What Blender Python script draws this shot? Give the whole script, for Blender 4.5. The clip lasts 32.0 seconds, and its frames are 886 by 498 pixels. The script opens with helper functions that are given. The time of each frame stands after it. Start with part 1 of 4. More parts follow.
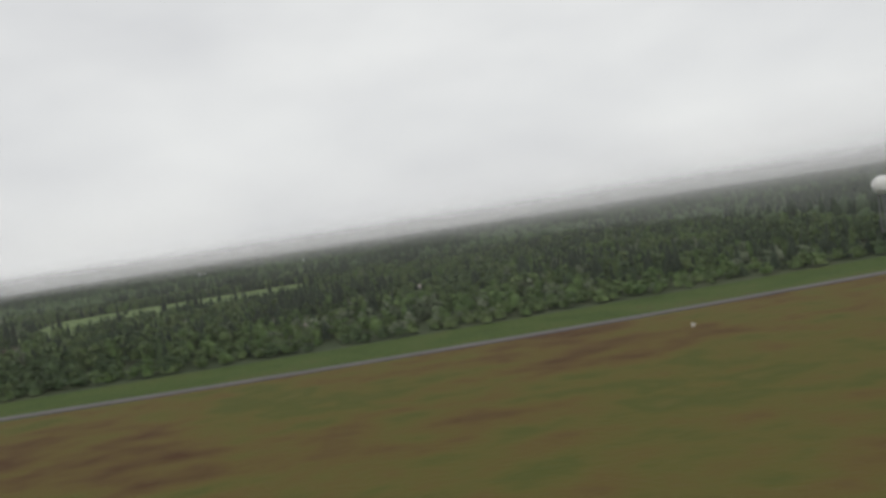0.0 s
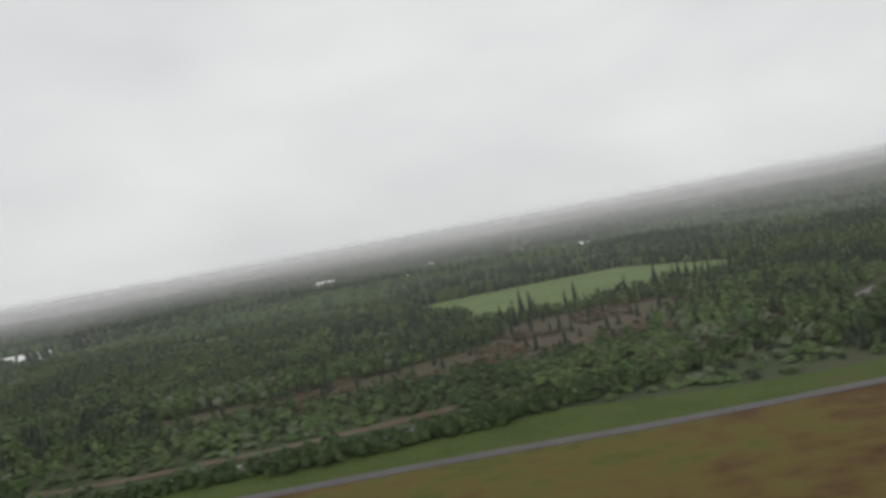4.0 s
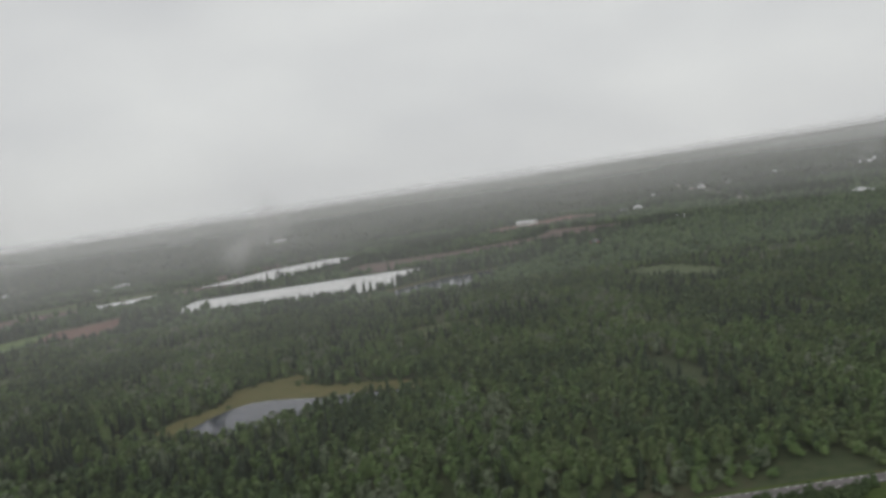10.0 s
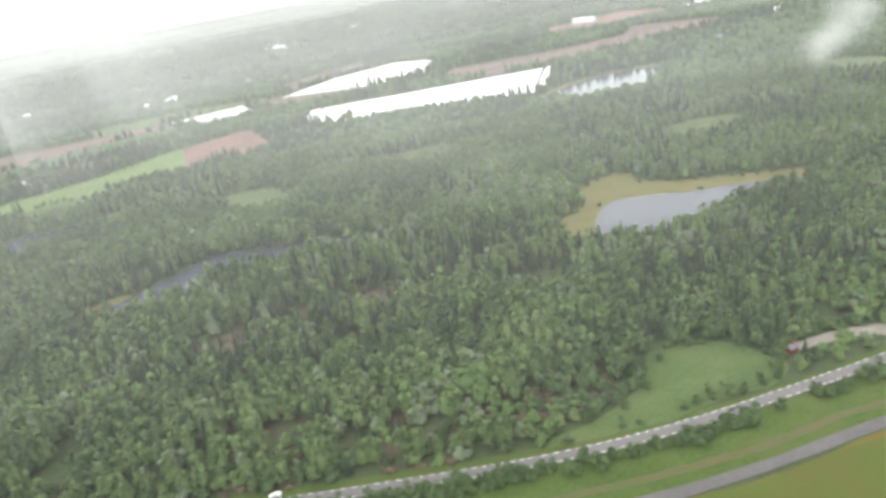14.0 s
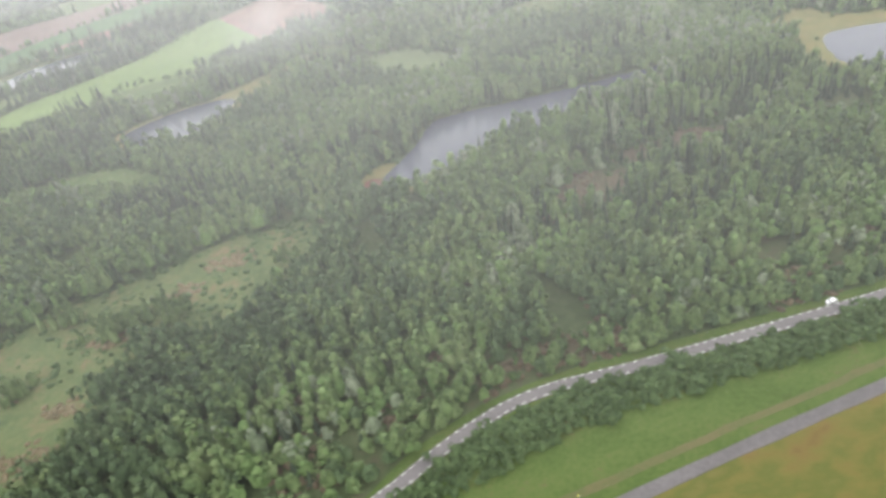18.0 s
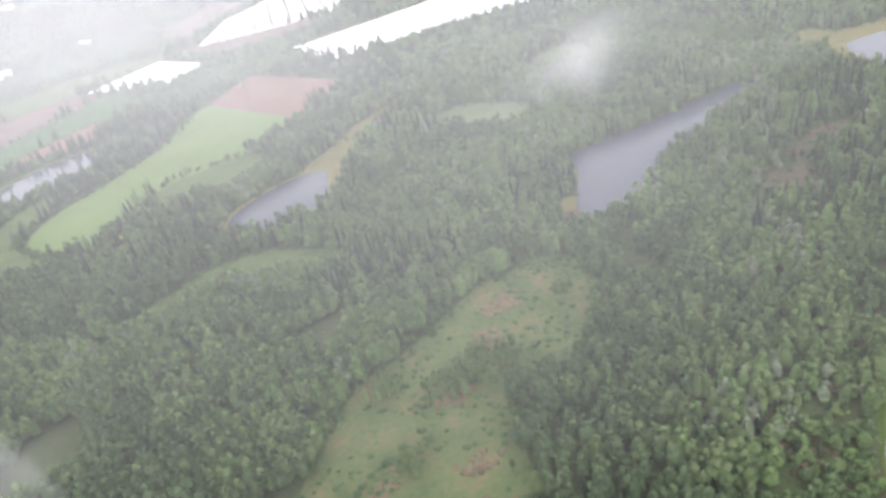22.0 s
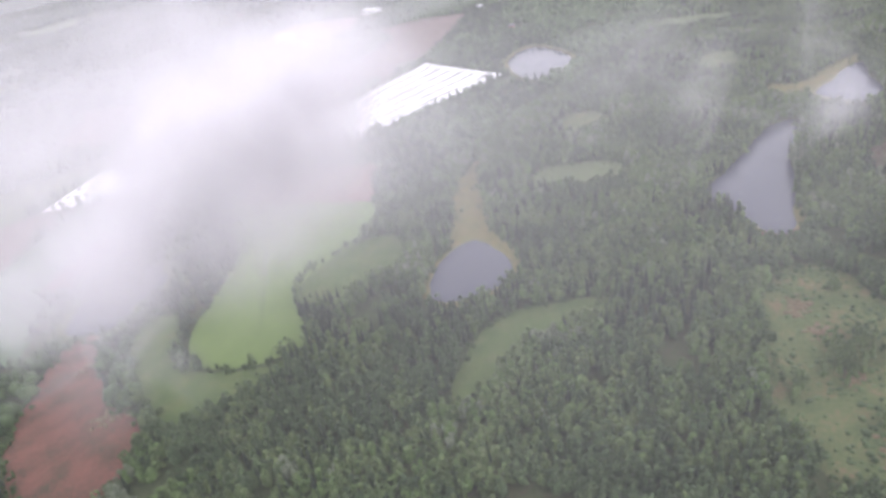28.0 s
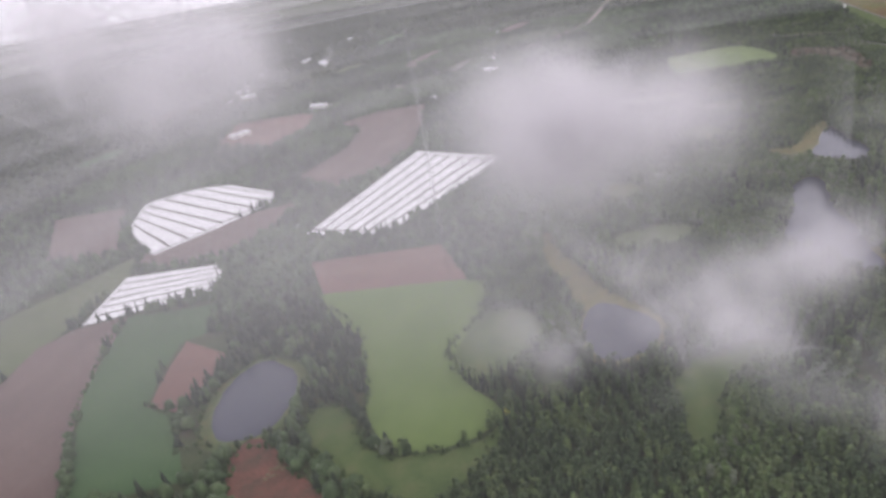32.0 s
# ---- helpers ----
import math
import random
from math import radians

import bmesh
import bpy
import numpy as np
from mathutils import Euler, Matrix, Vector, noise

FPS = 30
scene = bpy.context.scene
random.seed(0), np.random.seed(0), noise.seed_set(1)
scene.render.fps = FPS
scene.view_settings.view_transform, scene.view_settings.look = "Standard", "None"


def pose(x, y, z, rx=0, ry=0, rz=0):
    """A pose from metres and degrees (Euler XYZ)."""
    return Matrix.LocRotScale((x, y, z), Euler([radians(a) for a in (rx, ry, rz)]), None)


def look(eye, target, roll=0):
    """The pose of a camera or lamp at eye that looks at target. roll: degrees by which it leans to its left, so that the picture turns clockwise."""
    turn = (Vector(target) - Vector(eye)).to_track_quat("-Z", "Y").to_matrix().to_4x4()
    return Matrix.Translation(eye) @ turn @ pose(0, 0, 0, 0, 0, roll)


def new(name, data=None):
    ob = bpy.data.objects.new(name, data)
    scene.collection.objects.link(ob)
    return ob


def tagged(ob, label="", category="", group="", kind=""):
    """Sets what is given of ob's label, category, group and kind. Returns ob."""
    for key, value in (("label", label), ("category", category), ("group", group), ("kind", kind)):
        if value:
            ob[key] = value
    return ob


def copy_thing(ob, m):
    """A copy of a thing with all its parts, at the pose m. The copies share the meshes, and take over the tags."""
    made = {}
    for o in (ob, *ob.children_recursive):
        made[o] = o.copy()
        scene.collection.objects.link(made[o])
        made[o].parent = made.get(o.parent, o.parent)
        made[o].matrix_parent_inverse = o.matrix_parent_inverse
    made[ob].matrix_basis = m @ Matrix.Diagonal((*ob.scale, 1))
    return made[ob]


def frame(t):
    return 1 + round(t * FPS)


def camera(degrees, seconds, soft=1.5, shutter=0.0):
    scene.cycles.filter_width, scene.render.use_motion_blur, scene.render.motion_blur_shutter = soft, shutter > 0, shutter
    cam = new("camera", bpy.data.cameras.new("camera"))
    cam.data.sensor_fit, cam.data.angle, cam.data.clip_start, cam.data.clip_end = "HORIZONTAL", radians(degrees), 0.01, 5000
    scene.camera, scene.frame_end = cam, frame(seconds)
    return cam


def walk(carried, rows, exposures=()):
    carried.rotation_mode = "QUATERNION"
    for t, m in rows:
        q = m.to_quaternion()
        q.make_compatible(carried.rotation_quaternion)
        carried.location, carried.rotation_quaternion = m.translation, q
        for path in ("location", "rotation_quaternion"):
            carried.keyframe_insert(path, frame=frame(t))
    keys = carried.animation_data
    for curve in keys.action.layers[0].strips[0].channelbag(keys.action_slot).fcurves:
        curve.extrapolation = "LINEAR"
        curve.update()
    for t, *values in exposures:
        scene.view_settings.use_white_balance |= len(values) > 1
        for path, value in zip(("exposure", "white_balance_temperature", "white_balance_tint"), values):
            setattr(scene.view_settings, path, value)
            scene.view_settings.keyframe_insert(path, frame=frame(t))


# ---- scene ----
cam = camera(64.6, 32.0, soft=3.3, shutter=0.35)
PATH = [
    (0, (208.731, 4.935, 15.574), (208.674, 6.933, 15.512), -8.7),
    (0.5, (189.123, 4.607, 16.765), (189.119, 6.607, 16.76), -10.5),
    (1, (169.635, 4.26, 18.036), (169.627, 6.26, 18.067), -9.1),
    (1.5, (150.266, 3.893, 19.387), (150.248, 5.892, 19.379), -9.2),
    (2, (131.017, 3.503, 20.82), (131.013, 5.502, 20.785), -9.4),
    (2.5, (111.89, 3.089, 22.339), (111.893, 5.089, 22.314), -9.6),
    (3, (92.889, 2.649, 23.948), (92.882, 4.649, 23.93), -9.1),
    (3.5, (74.023, 2.181, 25.649), (74.019, 4.181, 25.616), -10.1),
    (5.5, (0.001, 0.003, 33.406), (0.024, 2.003, 33.401), -10.6),
    (6, (-18.121, -0.615, 35.568), (-18.093, 1.385, 35.567), -9.9),
    (6.5, (-36.084, -1.259, 37.811), (-36.03, 0.74, 37.786), -11.1),
    (7, (-53.884, -1.925, 40.123), (-53.867, 0.073, 40.039), -10.7),
    (7.5, (-71.518, -2.605, 42.493), (-71.521, -0.606, 42.431), -10.2),
    (8, (-88.983, -3.293, 44.911), (-88.961, -1.293, 44.893), -10.4),
    (8.5, (-106.28, -3.977, 47.366), (-106.245, -1.977, 47.356), -10.4),
    (9, (-123.405, -4.646, 49.846), (-123.388, -2.646, 49.822), -11.0),
    (9.5, (-140.358, -5.285, 52.344), (-140.361, -3.286, 52.287), -10.0),
    (10, (-157.138, -5.877, 54.851), (-157.161, -3.885, 54.675), -8.7),
    (10.5, (-173.741, -6.403, 57.359), (-173.79, -4.431, 57.03), -8.8),
    (11, (-190.165, -6.841, 59.864), (-190.201, -4.893, 59.413), -9.6),
    (11.5, (-206.407, -7.166, 62.361), (-206.446, -5.241, 61.82), -9.4),
    (12, (-222.462, -7.353, 64.846), (-222.494, -5.45, 64.233), -10.3),
    (12.5, (-238.325, -7.374, 67.311), (-238.328, -5.484, 66.655), -9.8),
    (13, (-253.995, -7.199, 69.749), (-253.992, -5.319, 69.066), -10.2),
    (13.5, (-269.472, -6.801, 72.152), (-269.422, -4.923, 71.466), -9.9),
    (14, (-284.758, -6.153, 74.511), (-284.7, -4.291, 73.783), -10.3),
    (14.5, (-299.857, -5.234, 76.814), (-299.783, -3.4, 76.02), -10.6),
    (16.5, (-358.403, 1.343, 85.384), (-358.188, 3.093, 84.44), -10.7),
    (17, (-372.591, 3.732, 87.35), (-372.339, 5.45, 86.357), -11.2),
    (17.5, (-386.593, 6.426, 89.257), (-386.312, 8.098, 88.195), -11.4),
    (18, (-400.398, 9.435, 91.121), (-400.082, 11.073, 90.017), -11.6),
    (18.5, (-413.993, 12.766, 92.961), (-413.663, 14.359, 91.797), -11.7),
    (19, (-427.361, 16.429, 94.796), (-426.981, 17.998, 93.615), -12.1),
    (19.5, (-440.486, 20.43, 96.642), (-440.038, 22.0, 95.487), -12.0),
    (20, (-453.356, 24.774, 98.516), (-452.849, 26.341, 97.381), -12.1),
    (20.5, (-465.962, 29.463, 100.428), (-465.39, 31.03, 99.325), -11.7),
    (21, (-478.3, 34.498, 102.39), (-477.649, 36.064, 101.329), -11.8),
    (21.5, (-490.368, 39.879, 104.409), (-489.632, 41.428, 103.38), -11.7),
    (22, (-502.169, 45.604, 106.491), (-501.366, 47.122, 105.466), -12.8),
    (22.5, (-513.705, 51.673, 108.638), (-512.852, 53.161, 107.608), -12.5),
    (23, (-524.978, 58.086, 110.851), (-524.08, 59.535, 109.805), -13.6),
    (23.5, (-535.989, 64.841, 113.125), (-535.044, 66.258, 112.077), -13.6),
    (24, (-546.74, 71.937, 115.453), (-545.735, 73.324, 114.422), -14.3),
    (24.5, (-557.233, 79.372, 117.825), (-556.174, 80.723, 116.8), -13.9),
    (26.5, (-596.647, 112.483, 127.601), (-595.408, 113.688, 126.594), -11.9),
    (27, (-605.874, 121.597, 130.065), (-604.602, 122.78, 129.073), -11.4),
    (27.5, (-614.859, 131.04, 132.522), (-613.529, 132.184, 131.562), -11.0),
    (28, (-623.612, 140.803, 134.961), (-622.24, 141.913, 134.02), -10.8),
    (28.5, (-632.143, 150.88, 137.374), (-630.735, 151.952, 136.441), -11.4),
    (29, (-640.459, 161.264, 139.757), (-639.022, 162.298, 138.825), -11.1),
    (29.5, (-648.568, 171.95, 142.105), (-647.097, 172.951, 141.193), -11.0),
    (30, (-656.479, 182.933, 144.418), (-654.966, 183.897, 143.533), -10.9),
    (30.5, (-664.195, 194.212, 146.694), (-662.648, 195.133, 145.824), -10.7),
    (31, (-671.721, 205.782, 148.933), (-670.143, 206.667, 148.079), -11.1),
    (31.5, (-679.059, 217.642, 151.133), (-677.44, 218.49, 150.322), -10.5),
    (32, (-686.211, 229.79, 153.296), (-684.558, 230.6, 152.514), -10.5),
]

# ---- exposure follows the clip's own automatic exposure ----
EXPOSURES = [(0.0, -0.05, 6500, 10), (9.0, -0.1, 6500, 10), (10.2, -0.25, 6500, 9), (11.0, 0.6, 6500, 7), (12.0, 1.3, 6500, 6), (14.0, 1.5, 6500, 6), (19.0, 1.5, 6400, 12),
             (24.0, 1.42, 6200, 17), (26.0, 1.35, 6250, 16), (27.0, 1.45, 6150, 19), (28.0, 1.1, 6150, 23), (29.0, 0.75, 6120, 26), (30.0, 0.55, 6100, 28), (32.0, 0.48, 6300, 24)]
walk(cam, [(t, look(eye, target, roll)) for t, eye, target, roll in PATH], EXPOSURES)

# ---- sky and sun: a low, bright overcast ----
SUN_UP, SUN_TURN = radians(48), radians(200)
world = bpy.data.worlds.new("overcast_sky")
scene.world = world
world.use_nodes = True
wt = world.node_tree
wn, wl = wt.nodes, wt.links
sky = wn.new("ShaderNodeTexSky")
sky.sky_type, sky.sun_disc, sky.sun_elevation, sky.sun_rotation = "NISHITA", False, SUN_UP, SUN_TURN
sky.air_density, sky.dust_density = 1.0, 4.0
thin = wn.new("ShaderNodeBackground")
thin.inputs["Strength"].default_value = 0.05
wl.new(sky.outputs["Color"], thin.inputs["Color"])
wc = wn.new("ShaderNodeTexCoord")
wm = wn.new("ShaderNodeMapping")
wm.inputs["Scale"].default_value = (1.0, 1.0, 2.6)
wl.new(wc.outputs["Generated"], wm.inputs["Vector"])
wnoise = wn.new("ShaderNodeTexNoise")
wnoise.inputs["Scale"].default_value, wnoise.inputs["Detail"].default_value, wnoise.inputs["Roughness"].default_value = 2.2, 4.0, 0.5
wl.new(wm.outputs["Vector"], wnoise.inputs["Vector"])
wr = wn.new("ShaderNodeValToRGB")
wr.color_ramp.elements[0].position, wr.color_ramp.elements[0].color = 0.3, (0.61, 0.62, 0.63, 1)
wr.color_ramp.elements[1].position, wr.color_ramp.elements[1].color = 0.7, (0.76, 0.77, 0.76, 1)
wl.new(wnoise.outputs["Fac"], wr.inputs["Fac"])
deck = wn.new("ShaderNodeBackground")
deck.inputs["Strength"].default_value = 1.2
wl.new(wr.outputs["Color"], deck.inputs["Color"])
both = wn.new("ShaderNodeMixShader")
both.inputs["Fac"].default_value = 0.92
wl.new(thin.outputs[0], both.inputs[1])
wl.new(deck.outputs[0], both.inputs[2])
wl.new(both.outputs[0], wn["World Output"].inputs["Surface"])
lamp = bpy.data.lights.new("sun", "SUN")
lamp.energy, lamp.angle, lamp.color = 0.5, radians(25), (1.0, 0.97, 0.92)
sun = new("sun", lamp)
sun.matrix_world = pose(0, 0, 400, 90 - math.degrees(SUN_UP), 0, 180 - math.degrees(SUN_TURN))
scene.cycles.transparent_max_bounces = 72
scene.cycles.max_bounces, scene.cycles.diffuse_bounces, scene.cycles.glossy_bounces, scene.cycles.transmission_bounces = 3, 2, 2, 2


# ---- materials ----
def material(name, colours, scale=1.0, fine=None, rough=0.9, bump=0.0, bump_scale=None, islands=0.0, metal=0.0, stretch=(1, 1, 1), spread=(0.32, 0.68)):
    """A procedural surface: a ramp of colours over two scales of noise; islands: how far loose pieces differ from one another."""
    m = bpy.data.materials.new(name)
    m.use_nodes = True
    n, l = m.node_tree.nodes, m.node_tree.links
    b = n["Principled BSDF"]
    b.inputs["Roughness"].default_value, b.inputs["Metallic"].default_value = rough, metal
    co = n.new("ShaderNodeTexCoord")
    mp = n.new("ShaderNodeMapping")
    mp.inputs["Scale"].default_value = stretch
    l.new(co.outputs["Object"], mp.inputs["Vector"])
    large, small = n.new("ShaderNodeTexNoise"), n.new("ShaderNodeTexNoise")
    large.inputs["Scale"].default_value, large.inputs["Detail"].default_value = 1.0 / scale, 4
    small.inputs["Scale"].default_value, small.inputs["Detail"].default_value = 1.0 / (fine or scale * 0.12), 5
    mix = n.new("ShaderNodeMath")
    mix.operation = "MULTIPLY_ADD"
    mix.inputs[1].default_value = 0.45
    l.new(mp.outputs["Vector"], large.inputs["Vector"])
    l.new(mp.outputs["Vector"], small.inputs["Vector"])
    l.new(small.outputs["Fac"], mix.inputs[0])
    half = n.new("ShaderNodeMath")
    half.operation = "MULTIPLY"
    half.inputs[1].default_value = 0.55
    l.new(large.outputs["Fac"], half.inputs[0])
    l.new(half.outputs[0], mix.inputs[2])
    fac = mix.outputs[0]
    if islands:
        geo, isl = n.new("ShaderNodeNewGeometry"), n.new("ShaderNodeMath")
        isl.operation = "MULTIPLY_ADD"
        isl.inputs[1].default_value = islands
        l.new(geo.outputs["Random Per Island"], isl.inputs[0])
        sub = n.new("ShaderNodeMath")
        sub.operation = "SUBTRACT"
        sub.inputs[1].default_value = islands / 2
        l.new(fac, isl.inputs[2])
        l.new(isl.outputs[0], sub.inputs[0])
        fac = sub.outputs[0]
    ramp = n.new("ShaderNodeValToRGB")
    e = ramp.color_ramp.elements
    e[0].position, e[1].position = spread
    e[0].color, e[1].color = (*colours[0], 1), (*colours[-1], 1)
    for k, c in enumerate(colours[1:-1]):
        e.new(spread[0] + (spread[1] - spread[0]) * (k + 1) / (len(colours) - 1)).color = (*c, 1)
    l.new(fac, ramp.inputs["Fac"])
    l.new(ramp.outputs["Color"], b.inputs["Base Color"])
    if bump:
        bp, bn = n.new("ShaderNodeBump"), n.new("ShaderNodeTexNoise")
        bn.inputs["Scale"].default_value = 1.0 / (bump_scale or scale * 0.1)
        bp.inputs["Strength"].default_value, bp.inputs["Distance"].default_value = bump, (bump_scale or scale * 0.1)
        l.new(mp.outputs["Vector"], bn.inputs["Vector"])
        l.new(bn.outputs["Fac"], bp.inputs["Height"])
        l.new(bp.outputs["Normal"], b.inputs["Normal"])
    return m


GROUND = material("forest_floor", [(0.022, 0.034, 0.012), (0.036, 0.054, 0.018), (0.052, 0.064, 0.026), (0.06, 0.05, 0.03)], 30, 2.0, 1.0)
HEATH = material("airfield_grass", [(0.074, 0.041, 0.020), (0.096, 0.063, 0.026), (0.114, 0.086, 0.029), (0.106, 0.096, 0.028), (0.078, 0.086, 0.023), (0.106, 0.098, 0.031)], 28, 4.5, 1.0, 0.4, 0.5, stretch=(0.7, 1, 1), spread=(0.36, 0.65))
OLIVE = material("olive_grass", [(0.094, 0.078, 0.028), (0.082, 0.090, 0.025), (0.074, 0.094, 0.024), (0.092, 0.098, 0.030)], 20, 3.0, 1.0, 0.3, 0.4, spread=(0.3, 0.7))
VERGE = material("verge_grass", [(0.046, 0.064, 0.018), (0.055, 0.086, 0.022), (0.072, 0.098, 0.028), (0.088, 0.074, 0.036)], 9, 0.8, 1.0, 0.3, 0.3)
for dull in (HEATH, OLIVE, VERGE):
    dull.node_tree.nodes["Principled BSDF"].inputs["Specular IOR Level"].default_value = 0.15
ASPHALT = material("asphalt", [(0.10, 0.09, 0.092), (0.125, 0.112, 0.113), (0.15, 0.135, 0.135)], 6, 0.3, 0.6)
WETROAD = material("wet_asphalt", [(0.062, 0.056, 0.056), (0.082, 0.074, 0.074), (0.110, 0.100, 0.100)], 8, 0.6, 0.7)
GRAVEL = material("pale_gravel", [(0.13, 0.11, 0.095), (0.19, 0.165, 0.142), (0.27, 0.24, 0.21)], 5, 0.4, 0.95)
LINE = material("road_paint", [(0.62, 0.62, 0.58), (0.75, 0.75, 0.72)], 2, 0.2, 0.6)
CROP = material("light_green_crop", [(0.082, 0.128, 0.034), (0.100, 0.150, 0.040), (0.120, 0.168, 0.054)], 22, 1.2, 1.0, 0.2, 0.4)
CROP2 = material("mid_green_crop", [(0.036, 0.076, 0.025), (0.044, 0.090, 0.030), (0.056, 0.100, 0.037)], 25, 1.0, 1.0, 0.2, 0.4)
PASTURE = material("pale_pasture", [(0.068, 0.088, 0.035), (0.080, 0.105, 0.042), (0.10, 0.118, 0.055)], 25, 1.5, 1.0)
SOIL = material("red_brown_soil", [(0.125, 0.070, 0.055), (0.150, 0.082, 0.064), (0.180, 0.105, 0.082)], 18, 0.8, 1.0, stretch=(1, 0.3, 1))
SOIL2 = material("grey_brown_soil", [(0.095, 0.066, 0.058), (0.118, 0.082, 0.07), (0.145, 0.105, 0.09)], 20, 0.8, 1.0, stretch=(0.3, 1, 1))
DIRT = material("red_dirt", [(0.045, 0.045, 0.022), (0.085, 0.048, 0.030), (0.125, 0.055, 0.038), (0.16, 0.068, 0.045)], 9, 1.0, 1.0, 0.4, 0.4)
SEDGE = material("yellow_sedge", [(0.075, 0.082, 0.026), (0.115, 0.108, 0.036), (0.15, 0.115, 0.048)], 7, 0.6, 1.0, 0.4, 0.3)
BOG = material("bog_grass", [(0.044, 0.066, 0.022), (0.062, 0.088, 0.029), (0.082, 0.100, 0.036), (0.115, 0.098, 0.046), (0.14, 0.090, 0.052)], 9, 1.3, 1.0, 0.5, 0.5, spread=(0.34, 0.72))
MEADOW = material("lush_meadow", [(0.046, 0.076, 0.020), (0.060, 0.094, 0.025), (0.080, 0.104, 0.034), (0.094, 0.098, 0.042)], 9, 0.8, 1.0, 0.5, 0.4, spread=(0.36, 0.7))
DRYBRUSH = material("dry_orange_brush", [(0.085, 0.070, 0.034), (0.115, 0.086, 0.046), (0.13, 0.11, 0.06)], 5, 0.5, 0.95, islands=0.3)
FELLED = material("felled_ground", [(0.048, 0.058, 0.024), (0.070, 0.058, 0.034), (0.092, 0.064, 0.044)], 8, 0.8, 1.0, 0.4, 0.4)
DRYSOIL = material("dry_bank_soil", [(0.075, 0.055, 0.035), (0.11, 0.082, 0.055), (0.15, 0.12, 0.085)], 6, 0.6, 1.0, 0.3, 0.3)
DRYGRASS = material("dry_grass", [(0.060, 0.076, 0.022), (0.078, 0.078, 0.028), (0.098, 0.080, 0.038)], 7, 0.7, 1.0, 0.3, 0.3)
BRUSH = material("rusty_brush", [(0.048, 0.040, 0.022), (0.074, 0.054, 0.033), (0.092, 0.074, 0.042)], 6, 0.5, 0.95, islands=0.3)
BIRCH = material("birch_leaves", [(0.034, 0.060, 0.017), (0.058, 0.094, 0.027), (0.082, 0.120, 0.038), (0.108, 0.138, 0.056)], 15, 0.55, 0.85, 0.0, islands=0.2)
ASPEN = material("aspen_leaves", [(0.044, 0.082, 0.020), (0.068, 0.118, 0.030), (0.092, 0.142, 0.042), (0.115, 0.155, 0.058)], 15, 0.55, 0.85, 0.0, islands=0.2)
ALDER = material("alder_leaves", [(0.022, 0.042, 0.014), (0.036, 0.064, 0.021), (0.052, 0.084, 0.029), (0.070, 0.100, 0.040)], 15, 0.55, 0.85, 0.0, islands=0.2)
PALEWILLOW = material("pale_leaves", [(0.066, 0.094, 0.044), (0.094, 0.124, 0.066), (0.125, 0.150, 0.092), (0.155, 0.175, 0.12)], 15, 0.55, 0.8, 0.0, islands=0.2)
WILLOW = material("shrub_leaves", [(0.028, 0.052, 0.014), (0.046, 0.080, 0.021), (0.066, 0.100, 0.032)], 9, 0.5, 0.85, 0.9, 0.3, islands=0.3)
SPRUCE = material("spruce_needles", [(0.012, 0.023, 0.011), (0.021, 0.036, 0.016), (0.034, 0.052, 0.023)], 14, 0.6, 0.9, 0.6, 0.3, islands=0.25)
FARWOOD = material("far_wood", [(0.016, 0.027, 0.013), (0.028, 0.042, 0.018), (0.044, 0.060, 0.025)], 45, 5, 0.9, 0.8, 3.0, islands=0.3)
BARK = material("birch_bark", [(0.10, 0.09, 0.08), (0.45, 0.43, 0.40)], 0.8, 0.1, 0.9)
FLEECE = material("white_crop_cover", [(0.66, 0.66, 0.66), (0.78, 0.78, 0.78), (0.86, 0.86, 0.86)], 14, 0.9, 0.55, 0.5, 0.9, stretch=(1, 1, 1))
TRACK = material("dark_furrow", [(0.07, 0.06, 0.05), (0.12, 0.10, 0.085)], 6, 0.6, 1.0)
WHITEWALL = material("white_boards", [(0.62, 0.62, 0.60), (0.78, 0.78, 0.76)], 3, 0.3, 0.7)
REDWALL = material("falu_red_boards", [(0.20, 0.035, 0.025), (0.28, 0.05, 0.035)], 3, 0.3, 0.8)
ROOF = material("grey_roof", [(0.10, 0.10, 0.11), (0.17, 0.17, 0.18)], 3, 0.3, 0.7)
TINROOF = material("pale_metal_roof", [(0.55, 0.56, 0.58), (0.72, 0.73, 0.75)], 6, 0.4, 0.4)
DARKGLASS = material("window_glass", [(0.02, 0.025, 0.03), (0.04, 0.05, 0.06)], 2, 0.3, 0.08)
CARPAINT = material("white_car_paint", [(0.72, 0.72, 0.72), (0.80, 0.80, 0.80)], 2, 0.2, 0.3)
RUBBER = material("tyre_rubber", [(0.015, 0.015, 0.015), (0.03, 0.03, 0.03)], 1, 0.1, 0.9)
YELLOWMAT = material("yellow_straw", [(0.42, 0.40, 0.07), (0.55, 0.52, 0.12)], 2, 0.2, 0.9)

WATER = bpy.data.materials.new("lake_water")
WATER.use_nodes = True
_n, _l = WATER.node_tree.nodes, WATER.node_tree.links
_b = _n["Principled BSDF"]
_b.inputs["Base Color"].default_value = (0.060, 0.064, 0.082, 1)
_b.inputs["Roughness"].default_value, _b.inputs["IOR"].default_value = 0.12, 1.33
_t, _w, _bp = _n.new("ShaderNodeTexCoord"), _n.new("ShaderNodeTexNoise"), _n.new("ShaderNodeBump")
_w.inputs["Scale"].default_value, _w.inputs["Detail"].default_value = 1.2, 3
_bp.inputs["Strength"].default_value, _bp.inputs["Distance"].default_value = 0.15, 0.15
_l.new(_t.outputs["Object"], _w.inputs["Vector"])
